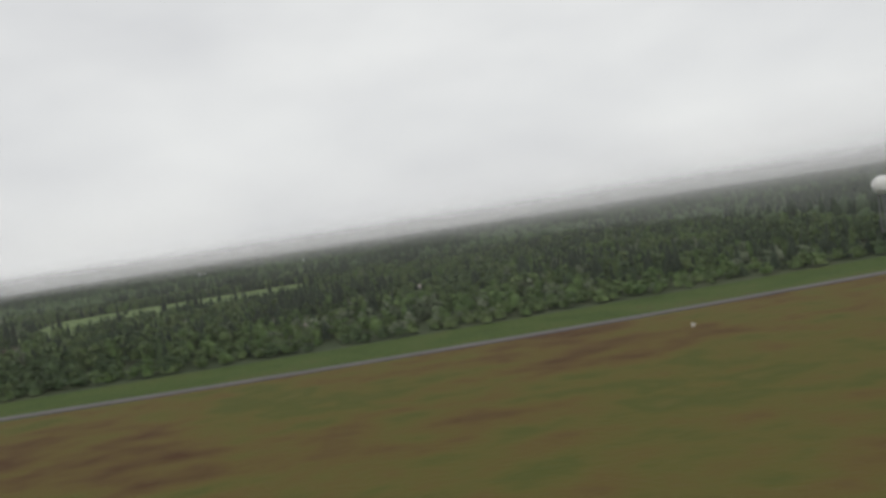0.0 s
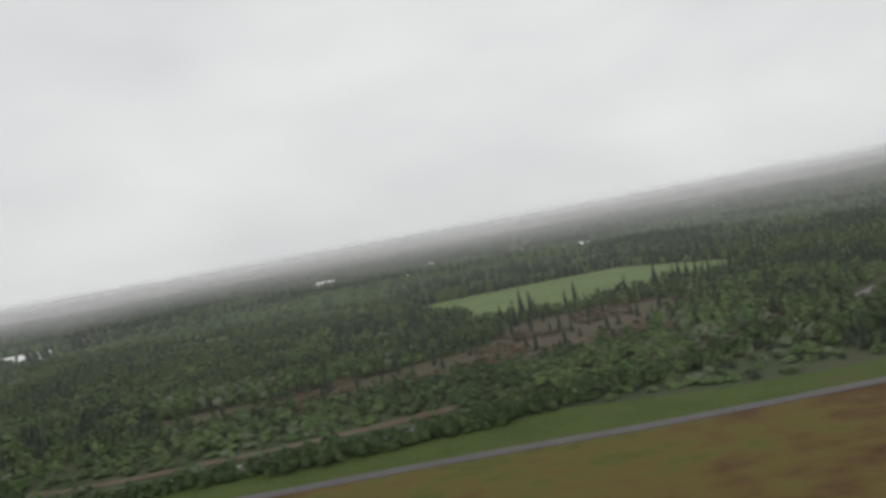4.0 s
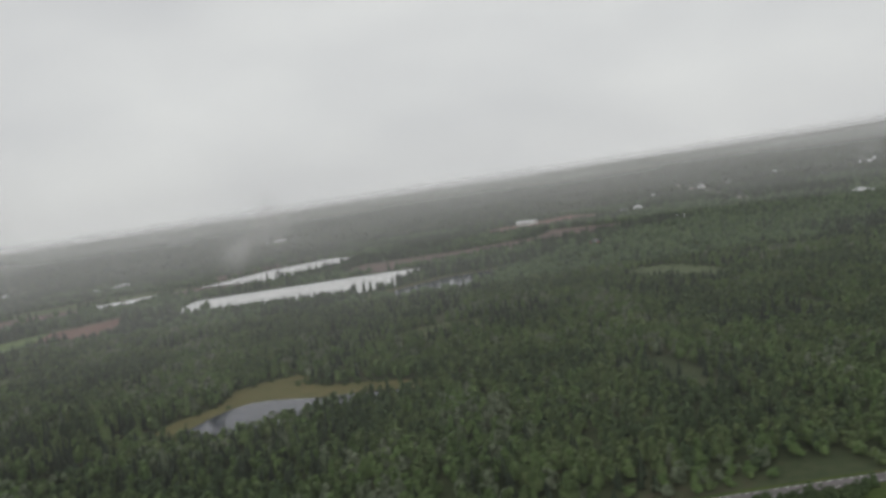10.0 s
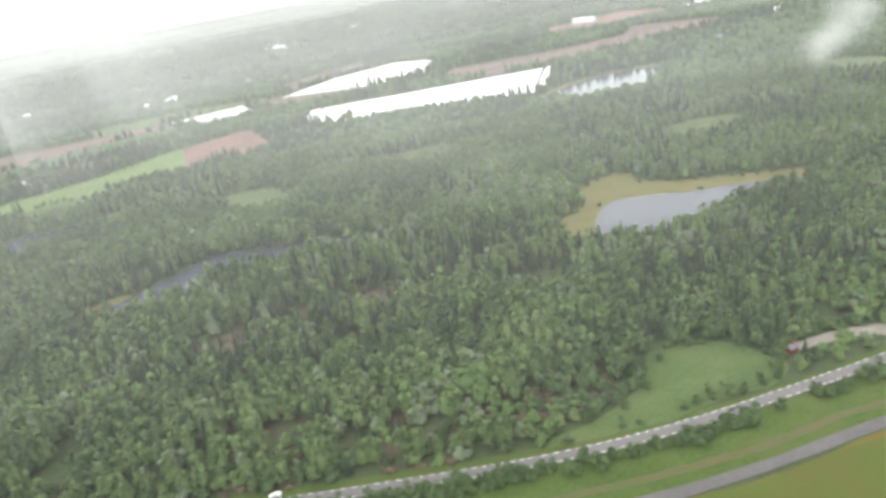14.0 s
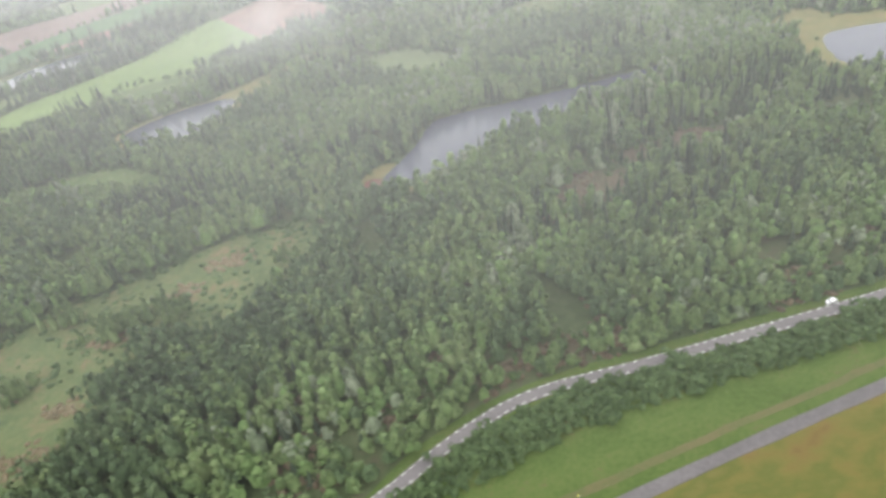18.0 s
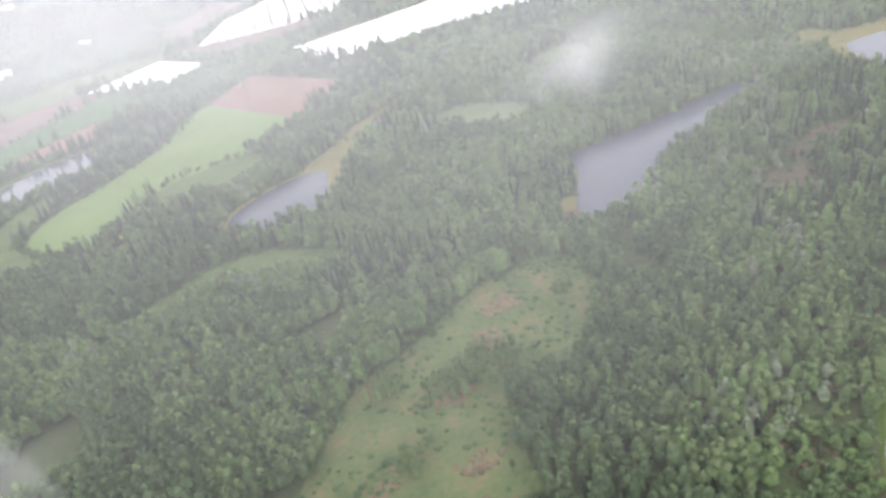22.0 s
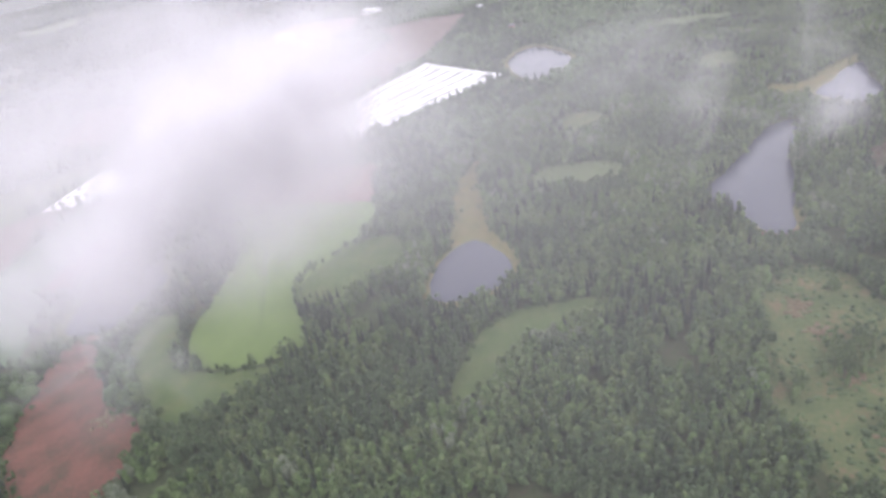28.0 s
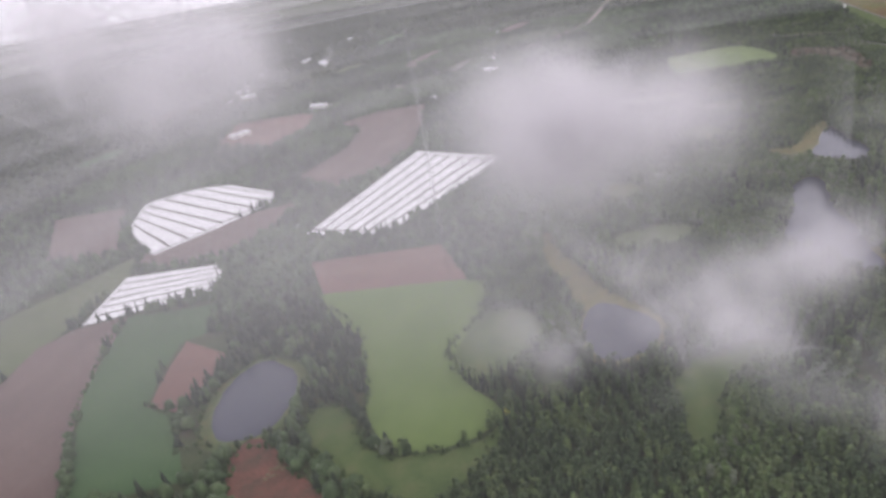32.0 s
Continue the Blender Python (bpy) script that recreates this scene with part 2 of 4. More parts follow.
_l.new(_w.outputs["Fac"], _bp.inputs["Height"])
_l.new(_bp.outputs["Normal"], _b.inputs["Normal"])


def mist_material(name, thick, scale=0, low=0.0, high=1.0, radial=False, albedo=0.93):
    """Thin drifting vapour: scatters light both ways and lets the rest through. radial: fades from the middle of each flake to its rim."""
    m = bpy.data.materials.new(name)
    m.use_nodes = True
    n, l = m.node_tree.nodes, m.node_tree.links
    n.remove(n["Principled BSDF"])
    clear, dif, tra, half, mix = (n.new("ShaderNode" + k) for k in ("BsdfTransparent", "BsdfDiffuse", "BsdfTranslucent", "MixShader", "MixShader"))
    for s in (dif, tra):
        s.inputs["Color"].default_value = (albedo, albedo * 0.985, albedo, 1)
    half.inputs["Fac"].default_value = 0.5
    l.new(dif.outputs[0], half.inputs[1])
    l.new(tra.outputs[0], half.inputs[2])
    if scale:
        co, no, mr = n.new("ShaderNodeTexCoord"), n.new("ShaderNodeTexNoise"), n.new("ShaderNodeMapRange")
        no.inputs["Scale"].default_value, no.inputs["Detail"].default_value, no.inputs["Roughness"].default_value = 1.0 / scale, 1, 0.6
        l.new(co.outputs["Object"], no.inputs["Vector"])
        mr.inputs["From Min"].default_value, mr.inputs["From Max"].default_value = low, high
        mr.inputs["To Min"].default_value, mr.inputs["To Max"].default_value = 0.0, thick
        l.new(no.outputs["Fac"], mr.inputs["Value"])
        fac = mr.outputs[0]
    else:
        even = n.new("ShaderNodeValue")
        even.outputs[0].default_value = thick
        fac = even.outputs[0]
    uv, sep = n.new("ShaderNodeUVMap"), n.new("ShaderNodeSeparateXYZ")
    l.new(uv.outputs["UV"], sep.inputs[0])
    soft = n.new("ShaderNodeMapRange")
    soft.interpolation_type = "SMOOTHSTEP"
    if radial:
        mid, ln = n.new("ShaderNodeVectorMath"), n.new("ShaderNodeVectorMath")
        mid.operation, ln.operation = "SUBTRACT", "LENGTH"
        mid.inputs[1].default_value = (0.5, 0.5, 0)
        l.new(uv.outputs["UV"], mid.inputs[0])
        l.new(mid.outputs[0], ln.inputs[0])
        l.new(ln.outputs["Value"], soft.inputs["Value"])
        soft.inputs["From Min"].default_value, soft.inputs["From Max"].default_value = 0.5, 0.05
    else:
        l.new(sep.outputs["Y"], soft.inputs["Value"])
        soft.inputs["From Min"].default_value, soft.inputs["From Max"].default_value = 1.0, 0.25
    mul = n.new("ShaderNodeMath")
    mul.operation = "MULTIPLY"
    l.new(fac, mul.inputs[0])
    l.new(soft.outputs[0], mul.inputs[1])
    l.new(mul.outputs[0], mix.inputs["Fac"])
    l.new(clear.outputs[0], mix.inputs[1])
    l.new(half.outputs[0], mix.inputs[2])
    l.new(mix.outputs[0], n["Material Output"].inputs["Surface"])
    return m


# ---- mesh helpers ----
rng = np.random.default_rng(7)


def mesh_of(name, verts, faces, mat, smooth=False):
    me = bpy.data.meshes.new(name)
    me.from_pydata([tuple(v) for v in verts], [], faces)
    me.materials.append(mat)
    if smooth:
        me.polygons.foreach_set("use_smooth", [True] * len(me.polygons))
    me.update()
    return me


def tri_mesh(name, verts, tris, mat, uvs=None, smooth=False):
    """A large mesh out of arrays of triangles."""
    me = bpy.data.meshes.new(name)
    verts, tris = np.ascontiguousarray(verts, np.float32), np.ascontiguousarray(tris, np.int32)
    me.vertices.add(len(verts))
    me.vertices.foreach_set("co", verts.ravel())
    me.loops.add(tris.size)
    me.loops.foreach_set("vertex_index", tris.ravel())
    me.polygons.add(len(tris))
    me.polygons.foreach_set("loop_start", np.arange(0, tris.size, 3, dtype=np.int32))
    me.polygons.foreach_set("loop_total", np.full(len(tris), 3, np.int32))
    if uvs is not None:
        me.uv_layers.new(name="UVMap").data.foreach_set("uv", np.ascontiguousarray(uvs[tris.ravel()], np.float32).ravel())
    if smooth:
        me.polygons.foreach_set("use_smooth", np.ones(len(tris), bool))
    me.materials.append(mat)
    me.update(calc_edges=True)
    me.validate()
    return me


def part(name, me, parent, label="", at=None):
    ob = new(name, me)
    ob.parent = parent
    if at is not None:
        ob.matrix_basis = at
    return tagged(ob, label)


def smooth_line(points, step, closed=False):
    """A Catmull-Rom curve through a few plan points, sampled about every step metres."""
    p = np.array(points, float)
    n = len(p)
    out = []
    for k in range(n if closed else n - 1):
        a, b, c, d = (p[(k + j) % n] if closed else p[min(max(k + j, 0), n - 1)] for j in (-1, 0, 1, 2))
        m = max(2, int(np.linalg.norm(c - b) / step))
        for t in np.arange(m) / m:
            out.append(0.5 * (2 * b + (c - a) * t + (2 * a - 5 * b + 4 * c - d) * t * t + (3 * b - a - 3 * c + d) * t ** 3))
    if not closed:
        out.append(p[-1])
    return np.array(out)


def ragged(line, amount, size=6.0, seed=0):
    """Unevens an outline sideways."""
    moved = [(x + amount * noise.noise((x / size, y / size, seed)), y + amount * noise.noise((x / size, y / size, seed + 9.5))) for x, y in line]
    return np.array(moved)


def inside(points, poly):
    x, y = points[:, 0], points[:, 1]
    hit = np.zeros(len(points), bool)
    for (x1, y1), (x2, y2) in zip(poly, np.roll(poly, -1, axis=0)):
        if y1 == y2:
            continue
        hit ^= ((y1 > y) != (y2 > y)) & (x < (x2 - x1) * (y - y1) / (y2 - y1) + x1)
    return hit


def near_line(points, line, dist):
    out = np.zeros(len(points), bool)
    for a, b in zip(line[:-1], line[1:]):
        d = b - a
        t = np.clip(((points - a) @ d) / max(d @ d, 1e-9), 0, 1)
        out |= ((points - a - t[:, None] * d) ** 2).sum(1) < dist ** 2
    return out


def lattice(points, size, seed):
    """Smooth random values from 0 to 1 over the plan."""
    g = np.random.default_rng(seed).random((257, 257))
    u = points / size + 60
    i = np.floor(u).astype(int)
    f = u - i
    f = f * f * (3 - 2 * f)
    i %= 256
    a, b, c, d = g[i[:, 0], i[:, 1]], g[i[:, 0] + 1, i[:, 1]], g[i[:, 0], i[:, 1] + 1], g[i[:, 0] + 1, i[:, 1] + 1]
    return (a * (1 - f[:, 0]) + b * f[:, 0]) * (1 - f[:, 1]) + (c * (1 - f[:, 0]) + d * f[:, 0]) * f[:, 1]


SOFT = []      # outlines with a fringe of scrub
OPEN = []      # outlines where no forest stands


def straight_line(points, step):
    """A closed outline with straight sides, sampled about every step metres."""
    p, out = np.array(points, float), []
    for a, c in zip(p, np.roll(p, -1, axis=0)):
        m = max(1, int(np.linalg.norm(c - a) / step))
        out += [a + (c - a) * t for t in np.arange(m) / m]
    return np.array(out)


def area(name, outline, z, mat, label, category, rag=1.0, step=4.0, closed_to_trees=True, sharp=False):
    """A piece of the land's cover with a natural outline, lying on the ground sheet."""
    line = ragged(straight_line(outline, step) if sharp else smooth_line(outline, step, True), rag, seed=len(OPEN))
    if closed_to_trees:
        OPEN.append(line)
        if category in ("clearing", "glade", "meadow", "marsh", "dirt"):
            SOFT.append(line)
    bm = bmesh.new()
    bm.faces.new([bm.verts.new((x, y, z)) for x, y in line])
    bmesh.ops.triangulate(bm, faces=bm.faces)
    for f in bm.faces:
        if f.normal.z < 0:
            f.normal_flip()
    me = bpy.data.meshes.new(name)
    bm.to_mesh(me)
    bm.free()
    me.materials.append(mat)
    return tagged(new(name, me), label, category, kind="structure")


def ribbon(name, points, width, z, mat, label, category, step=3.0, rag=0.15, crown=0.04, kind="structure", parent=None):
    """A road: a cambered strip along a plan line."""
    line = smooth_line(points, step)
    tan = np.gradient(line, axis=0)
    tan /= np.linalg.norm(tan, axis=1)[:, None]
    side = np.stack([-tan[:, 1], tan[:, 0]], 1)
    verts, faces = [], []
    for k, (p, s) in enumerate(zip(line, side)):
        w = (width(p[0]) if callable(width) else width) / 2 * (1 + rag * noise.noise((p[0] / 7, p[1] / 7, 3.3)))
        for j, (o, h) in enumerate(((-1.0, -0.12), (-0.98, 0), (0, crown), (0.98, 0), (1.0, -0.12))):
            verts.append((*(p + s * o * w), z + h))
        if k:
            a, b = 5 * (k - 1), 5 * k
            faces += [(a + j, b + j, b + j + 1, a + j + 1) for j in range(4)]
    ob = new(name, mesh_of(name, verts, faces, mat))
    for f in ob.data.polygons:
        if f.normal.z < 0:
            f.flip()
    tagged(ob, label, category, kind=kind)
    return ob, line, side


# ---- ground ----
bm = bmesh.new()
for r, z in ((0, 0), (300, 0), (900, 0), (1800, 0), (2600, 5), (3600, 24), (4700, 38), (9000, 40)):
    ring = [bm.verts.new((r * math.cos(a) - 150, r * math.sin(a) + 300, z + (9 * noise.noise((math.cos(a) * r / 900, math.sin(a) * r / 900, 1)) if r > 2500 else 0)))
            for a in np.linspace(0, 2 * math.pi, 96, endpoint=False)] if r else [bm.verts.new((-150, 300, 0))]
    if r == 300:
        for k in range(96):
            bm.faces.new((prev[0], ring[k], ring[(k + 1) % 96]))
    elif r:
        for k in range(96):
            bm.faces.new((prev[k], ring[k], ring[(k + 1) % 96], prev[(k + 1) % 96]))
    prev = ring
me = bpy.data.meshes.new("ground")
bm.to_mesh(me)
bm.free()
me.materials.append(GROUND)
tagged(new("ground", me), "dark mossy forest floor reaching the hazy horizon", "ground", kind="structure")

PERIMETER = [(560, 160), (420, 130), (268, 103.5), (230, 97), (205, 94), (180, 92), (145, 90.5), (110, 88.6), (80, 87.6), (35, 88.2), (-60, 86), (-150, 82.6), (-195, 79.9), (-219, 78), (-240, 74), (-262, 71.5), (-300, 70.2), (-350, 68.3), (-391, 66), (-470, 62), (-560, 52)]
ROAD = [(-450, 20), (-428, 55), (-411, 78), (-399, 85), (-385, 90.5), (-372, 92.5), (-352, 90.3), (-312, 86.9), (-274, 84.7), (-249, 86), (-220, 91), (-199, 95), (-178, 95.5),
        (-124, 99), (-20, 99.5), (17, 102), (45, 105), (85, 115), (125, 137), (165, 167), (193, 195), (230, 245)]
perim_line, road_line = smooth_line(PERIMETER, 6), smooth_line(ROAD, 6)

area("airfield_grass", [(620, 170), (420, 129), (268, 102.5), (230, 96), (180, 91), (110, 87.6), (35, 87.2), (-60, 85.5), (-195, 79), (-225, 75.5), (-246, 71), (-300, 69.2), (-391, 65), (-600, 44), (-640, -300), (620, -300)],
     0.06, HEATH, "rough heath grass of the airfield in rust brown and olive", "grass", 0.3, 12)
area("verge", [(620, 186), (420, 146), (268, 119), (200, 109.5), (165, 106), (135, 102.5), (100, 97), (48, 106), (16, 104.5), (-20, 102), (-124, 101.5), (-178, 98.5), (-199, 98), (-220, 93.5), (-249, 89), (-274, 88), (-312, 90.5), (-352, 94), (-374, 95.5),
               (-390, 92.5), (-404, 86), (-416, 76), (-434, 52), (-470, 10), (-520, 40), (-391, 66), (-300, 70), (-225, 75), (-60, 85), (100, 86), (180, 90), (268, 101), (420, 127), (620, 168)],
     0.03, VERGE, "mown green grass verge between the perimeter road and the public road", "grass", 0.4, 10)
area("airfield_grass", [(-262, 66), (-244, 70.5), (-224, 75), (-196, 78), (-150, 80.6), (-90, 83.2), (-40, 84.4), (-22, 70), (-60, 40), (-150, 18), (-240, 30)], 0.085, OLIVE, "olive green stretch of the airfield grass", "grass", 2.0, 5)
perimeter, _, _ = ribbon("perimeter_road", PERIMETER, 2.3, 0.16, WETROAD, "wet grey asphalt perimeter road of the airfield", "road")
road, rl, rs = ribbon("road", ROAD, 2.7, 0.18, ASPHALT, "grey-brown asphalt country road with dashed white edge lines", "road", 2.0, 0.02)
area("gravel_lot", [(-227, 99.2), (-219, 103.4), (-203, 104), (-197, 98.2), (-203, 98), (-206, 101), (-217, 100.8)], 0.10, GRAVEL, "pale bare gravel pull-in beside the road", "gravel", 0.3, 2)
area("roadside_meadow", [(164, 137), (178, 137), (192, 156), (200, 177), (204, 206), (189, 210), (184, 190), (174, 162)], 0.05, VERGE, "grassy opening round the bend of the country road", "meadow", 1.0)
area("bare_bank", [(-38, 105.5), (-17, 107), (5, 106.6), (30, 109), (52, 113), (52, 116), (28, 111.4), (4, 109), (-20, 109.6), (-40, 108)], 0.10, DRYSOIL, "bare brown earth bank behind the public road", "bank", 0.6, 2)
area("grass_strip", [(-150, 84.2), (-195, 82.2), (-222, 81), (-244, 76.6), (-300, 73.4), (-350, 71.6), (-395, 69.4), (-395, 70.8), (-350, 73.0), (-300, 74.8), (-244, 78.2), (-222, 82.5), (-195, 83.6), (-150, 85.4)], 0.09, DRYGRASS, "strip of dry brown grass along the perimeter road", "grass", 0.5, 3)
area("gravel_lot", [(170, 144), (174.5, 143), (186, 159), (193, 175), (197, 194), (197, 206), (192, 206), (191.5, 194), (187, 177), (180, 161)], 0.12, GRAVEL, "pale gravel bend of the country road", "gravel", 0.6, 2)
area("roadside_meadow", [(-272, 87.2), (-262, 92), (-252, 98), (-246, 108), (-236, 111), (-227, 103), (-225, 96.5), (-232, 92.2), (-250, 88.6)], 0.08, MEADOW, "lush green meadow patch beside the road", "meadow", 1.6)

# ---- lakes and their sedge banks ----
LAKES = [
    ([(-356, 216), (-345, 217), (-324, 213.5), (-300, 211.5), (-276, 209), (-264, 200), (-272, 194), (-290, 193), (-312, 192), (-330, 187), (-343, 184), (-360, 181.5), (-374, 178.5), (-380, 181), (-379, 188), (-372, 195), (-363, 205)], "long dark forest lake"),
    ([(-236, 174), (-232, 186), (-224, 196.5), (-213, 196), (-201, 192), (-188, 191), (-168, 184), (-182, 178), (-196, 175), (-207, 169), (-225, 167)], "grey lake ringed with yellow sedge"),
    ([(-417, 292), (-421, 277), (-431, 265), (-446, 264), (-456, 270), (-460, 280), (-452, 289), (-435, 295)], "small diamond-shaped grey pond"),
    ([(-519, 425), (-501, 432), (-485, 432), (-479, 425), (-484, 410), (-493, 401), (-507, 396), (-521, 395), (-529, 402), (-531, 413)], "round grey pond beside a red field"),
    ([(-135, 420), (-125, 408), (-148, 373), (-176, 362), (-206, 370), (-195, 392), (-165, 415)], "pale grey lake among dark wood"),
]
BANKS = [
    [(-385, 176), (-368, 175.5), (-356, 180), (-376, 197), (-386, 189)],
    [(-244, 170), (-244, 186), (-234, 198), (-232, 215), (-222, 221), (-210, 224), (-206, 208), (-186, 201), (-160, 192), (-150, 184), (-164, 184), (-200, 190), (-228, 190), (-232, 172)],
    [(-424, 299), (-400, 313), (-382, 325), (-350, 336), (-338, 334), (-362, 322), (-378, 310), (-408, 286), (-414, 276), (-430, 261), (-448, 260), (-462, 268), (-464, 282), (-455, 291), (-436, 297)],
    [(-536, 418), (-520, 430), (-500, 436), (-478, 430), (-478, 408), (-490, 397), (-507, 392), (-524, 390), (-534, 400)],
    [(-130, 424), (-120, 408), (-146, 369), (-176, 358), (-211, 368), (-199, 396), (-167, 420)],
]
for k, ((outline, label), bank) in enumerate(zip(LAKES, BANKS)):
    area("sedge_bank", bank, 0.07, SEDGE if k != 3 else BOG, "yellow and orange sedge on the shore of a lake", "marsh", 1.2)
    area("water", outline, 0.11, WATER, label, "lake", 0.9, 3.0)
area("dirt_patch", [(-527, 396), (-536, 378), (-549, 352), (-552, 330), (-570, 316), (-592, 324), (-580, 362), (-556, 388), (-538, 402)], 0.09, DIRT, "bare orange-red dirt track beside a pond", "dirt", 2.0)
area("dirt_patch", [(-384, 189), (-379, 188.5), (-380, 181), (-375, 178.6), (-374, 176.5), (-381, 176.5), (-386, 180)], 0.12, DIRT, "small orange beach at the end of a lake", "beach", 0.5, 2)

# ---- clearings ----
area("bog_clearing", [(-421, 179), (-402, 176), (-399, 160), (-411, 150), (-425, 138), (-440, 144), (-446, 137), (-458, 118), (-470, 103), (-488, 114), (-492, 140), (-483, 158), (-468, 168), (-445, 173)],
     0.06, BOG, "overgrown clearing with yellow grass and rusty brush", "clearing", 2.5)
area("grass_strip", [(-512, 240), (-488, 252), (-467, 255), (-453, 247), (-437, 224), (-446, 223), (-458, 230), (-478, 237)], 0.06, MEADOW, "narrow grassy ride through the forest", "clearing", 1.5)
area("glade", [(-364, 296), (-341, 294), (-328, 263), (-348, 255), (-362, 274)], 0.06, PASTURE, "pale green glade in the forest", "glade", 2.0)
area("glade", [(-78, 330), (-52, 338), (-34, 290), (-55, 284)], 0.06, PASTURE, "yellow-green glade in the forest", "glade", 2.0)
area("glade", [(-300, 300), (-278, 318), (-262, 304), (-280, 286)], 0.06, BOG, "yellow-green glade in the forest", "glade", 2.5)
area("glade", [(-190, 262), (-160, 276), (-140, 262), (-170, 248)], 0.06, BOG, "yellow-green glade in the forest", "glade", 2.5)
area("roadside_meadow", [(-44, 103.5), (-37, 109), (-25, 107), (-14, 108), (-20, 103.5)], 0.08, MEADOW, "grassy gap in the trees beside the road", "meadow", 1.0)
area("felled_clearing", [(-8, 140), (-6, 150), (18, 153), (40, 160), (62, 172), (70, 196), (95, 200), (120, 190), (108, 168), (97, 147), (62, 141), (25, 136)], 0.06, FELLED, "felled strip of reddish brush", "clearing", 2.0)
area("felled_clearing", [(-322, 160), (-300, 165), (-285, 156), (-305, 150)], 0.06, FELLED, "felled patch of reddish brush among birches", "clearing", 3.0)
area("felled_clearing", [(-345, 150), (-330, 157), (-318, 150), (-332, 142)], 0.06, FELLED, "felled patch of reddish brush among birches", "clearing", 3.0)
area("felled_clearing", [(-392, 99), (-370, 103), (-350, 100), (-352, 97.5), (-374, 99)], 0.09, FELLED, "rusty brush along the road bank", "clearing", 1.0)
area("felled_clearing", [(-330, 97), (-300, 98), (-280, 96), (-300, 94)], 0.09, FELLED, "rusty brush along the road bank", "clearing", 1.0)

area("rough_grass", [(-460, 346), (-433, 341), (-423, 328), (-437, 310), (-455, 309), (-476, 318), (-481, 329)], 0.07, MEADOW, "rough dark green grass below the crop field", "meadow", 1.5)
area("rough_grass", [(-511, 386), (-505, 371), (-525, 350), (-524, 333), (-514, 314), (-496, 309), (-520, 306), (-538, 312), (-549, 318), (-547, 336), (-531, 369)], 0.07, MEADOW, "rough dark green grass round the end of the crop field", "meadow", 1.5)

# ---- fields ----
area("field", [(-419, 434), (-398, 360), (-408, 347), (-433, 342), (-463, 342), (-481, 332), (-497, 311), (-511, 315), (-523, 333), (-518, 350), (-505, 362), (-460, 390)], 0.10, CROP, "light green crop field with rounded ends", "field", 0.8)
area("field", [(-418, 434), (-382, 465), (-356, 392), (-397, 361)], 0.12, SOIL, "bare red-brown soil field", "field", 0.6, sharp=True)
area("field", [(-515, 557), (-487, 568), (-466, 562), (-450, 540), (-491, 517), (-533, 487), (-574, 450), (-640, 460), (-610, 540)], 0.10, SOIL2, "bare ploughed brown field", "field", 0.8, sharp=True)
area("field", [(-451, 539), (-431, 491), (-460, 476), (-472, 484), (-494, 475), (-518, 461), (-523, 441), (-553, 410), (-573, 446), (-515, 502)], 0.12, CROP2, "mid-green crop field in a long strip", "field", 0.6, sharp=True)
area("field", [(-469, 482), (-477, 450), (-495, 446), (-519, 443), (-518, 460), (-494, 472)], 0.14, SOIL, "small bare red soil field", "field", 0.6, sharp=True)
area("field", [(-464, 628), (-429, 617), (-374, 606), (-397, 587), (-458, 570), (-515, 559), (-570, 596)], 0.08, PASTURE, "pale green pasture along tree rows", "field", 0.8, sharp=True)
area("field", [(-397, 587), (-374, 602), (-300, 562), (-282, 538), (-317, 527), (-370, 530), (-384, 546)], 0.07, SOIL2, "bare brown soil between white covered crops", "field", 0.8, sharp=True)
area("field", [(-311, 763), (-286, 703), (-335, 664), (-374, 626), (-394, 675)], 0.08, SOIL2, "bare brown field beside trees", "field", 1.5, sharp=True)
area("field", [(-111, 755), (-14, 800), (14, 722), (-4, 690), (-67, 668), (-132, 668)], 0.08, SOIL, "large bare brown field in the distance", "field", 3, sharp=True)
area("field", [(-232, 577), (-150, 572), (-84, 592), (-62, 640), (-8, 606), (9, 559), (-90, 520), (-156, 499), (-215, 502), (-254, 522)], 0.08, SOIL2, "wide brown field behind the white covered crops", "field", 3, sharp=True)
area("field", [(32, 300), (79, 312), (134, 318), (165, 258), (160, 240), (130, 222), (96, 209), (68, 209), (50, 255)], 0.10, CROP, "bright green field behind a row of spruces", "field", 0.8, sharp=True)
for x, y, w, d, m in ((-390, 1180, 130, 70, PASTURE), (-290, 1010, 90, 50, PASTURE), (90, 1500, 200, 90, PASTURE), (430, 1250, 150, 80, CROP2), (-560, 900, 120, 60, CROP2), (-520, 1350, 160, 80, SOIL2),
                      (300, 820, 110, 40, PASTURE), (330, 700, 130, 30, SOIL2), (-130, 900, 80, 40, CROP2), (620, 900, 160, 60, CROP2), (560, 620, 120, 40, SOIL2), (90, 980, 110, 36, SOIL)):
    area("field", [(x - w / 2, y - d * 0.3), (x - w * 0.2, y - d / 2), (x + w / 2, y - d * 0.35), (x + w * 0.42, y + d * 0.4), (x - w * 0.1, y + d / 2), (x - w * 0.45, y + d * 0.3)], 0.1, m,
         {PASTURE: "pale distant pasture", CROP2: "distant green field", SOIL2: "distant bare brown field", SOIL: "distant bare reddish field"}[m] + " among dark woods", "field", 4, 12)
far_road, frl, _ = ribbon("far_road", [(90, 640), (180, 600), (263, 597), (342, 520), (430, 492), (507, 480), (650, 488), (900, 505), (1300, 560)], 9, 0.3, GRAVEL, "pale straight highway in the distance", "road", 14)
side_road, srl, _ = ribbon("far_road", [(507, 480), (490, 420), (470, 350)], 7, 0.35, GRAVEL, "pale side road in the distance", "road", 10)
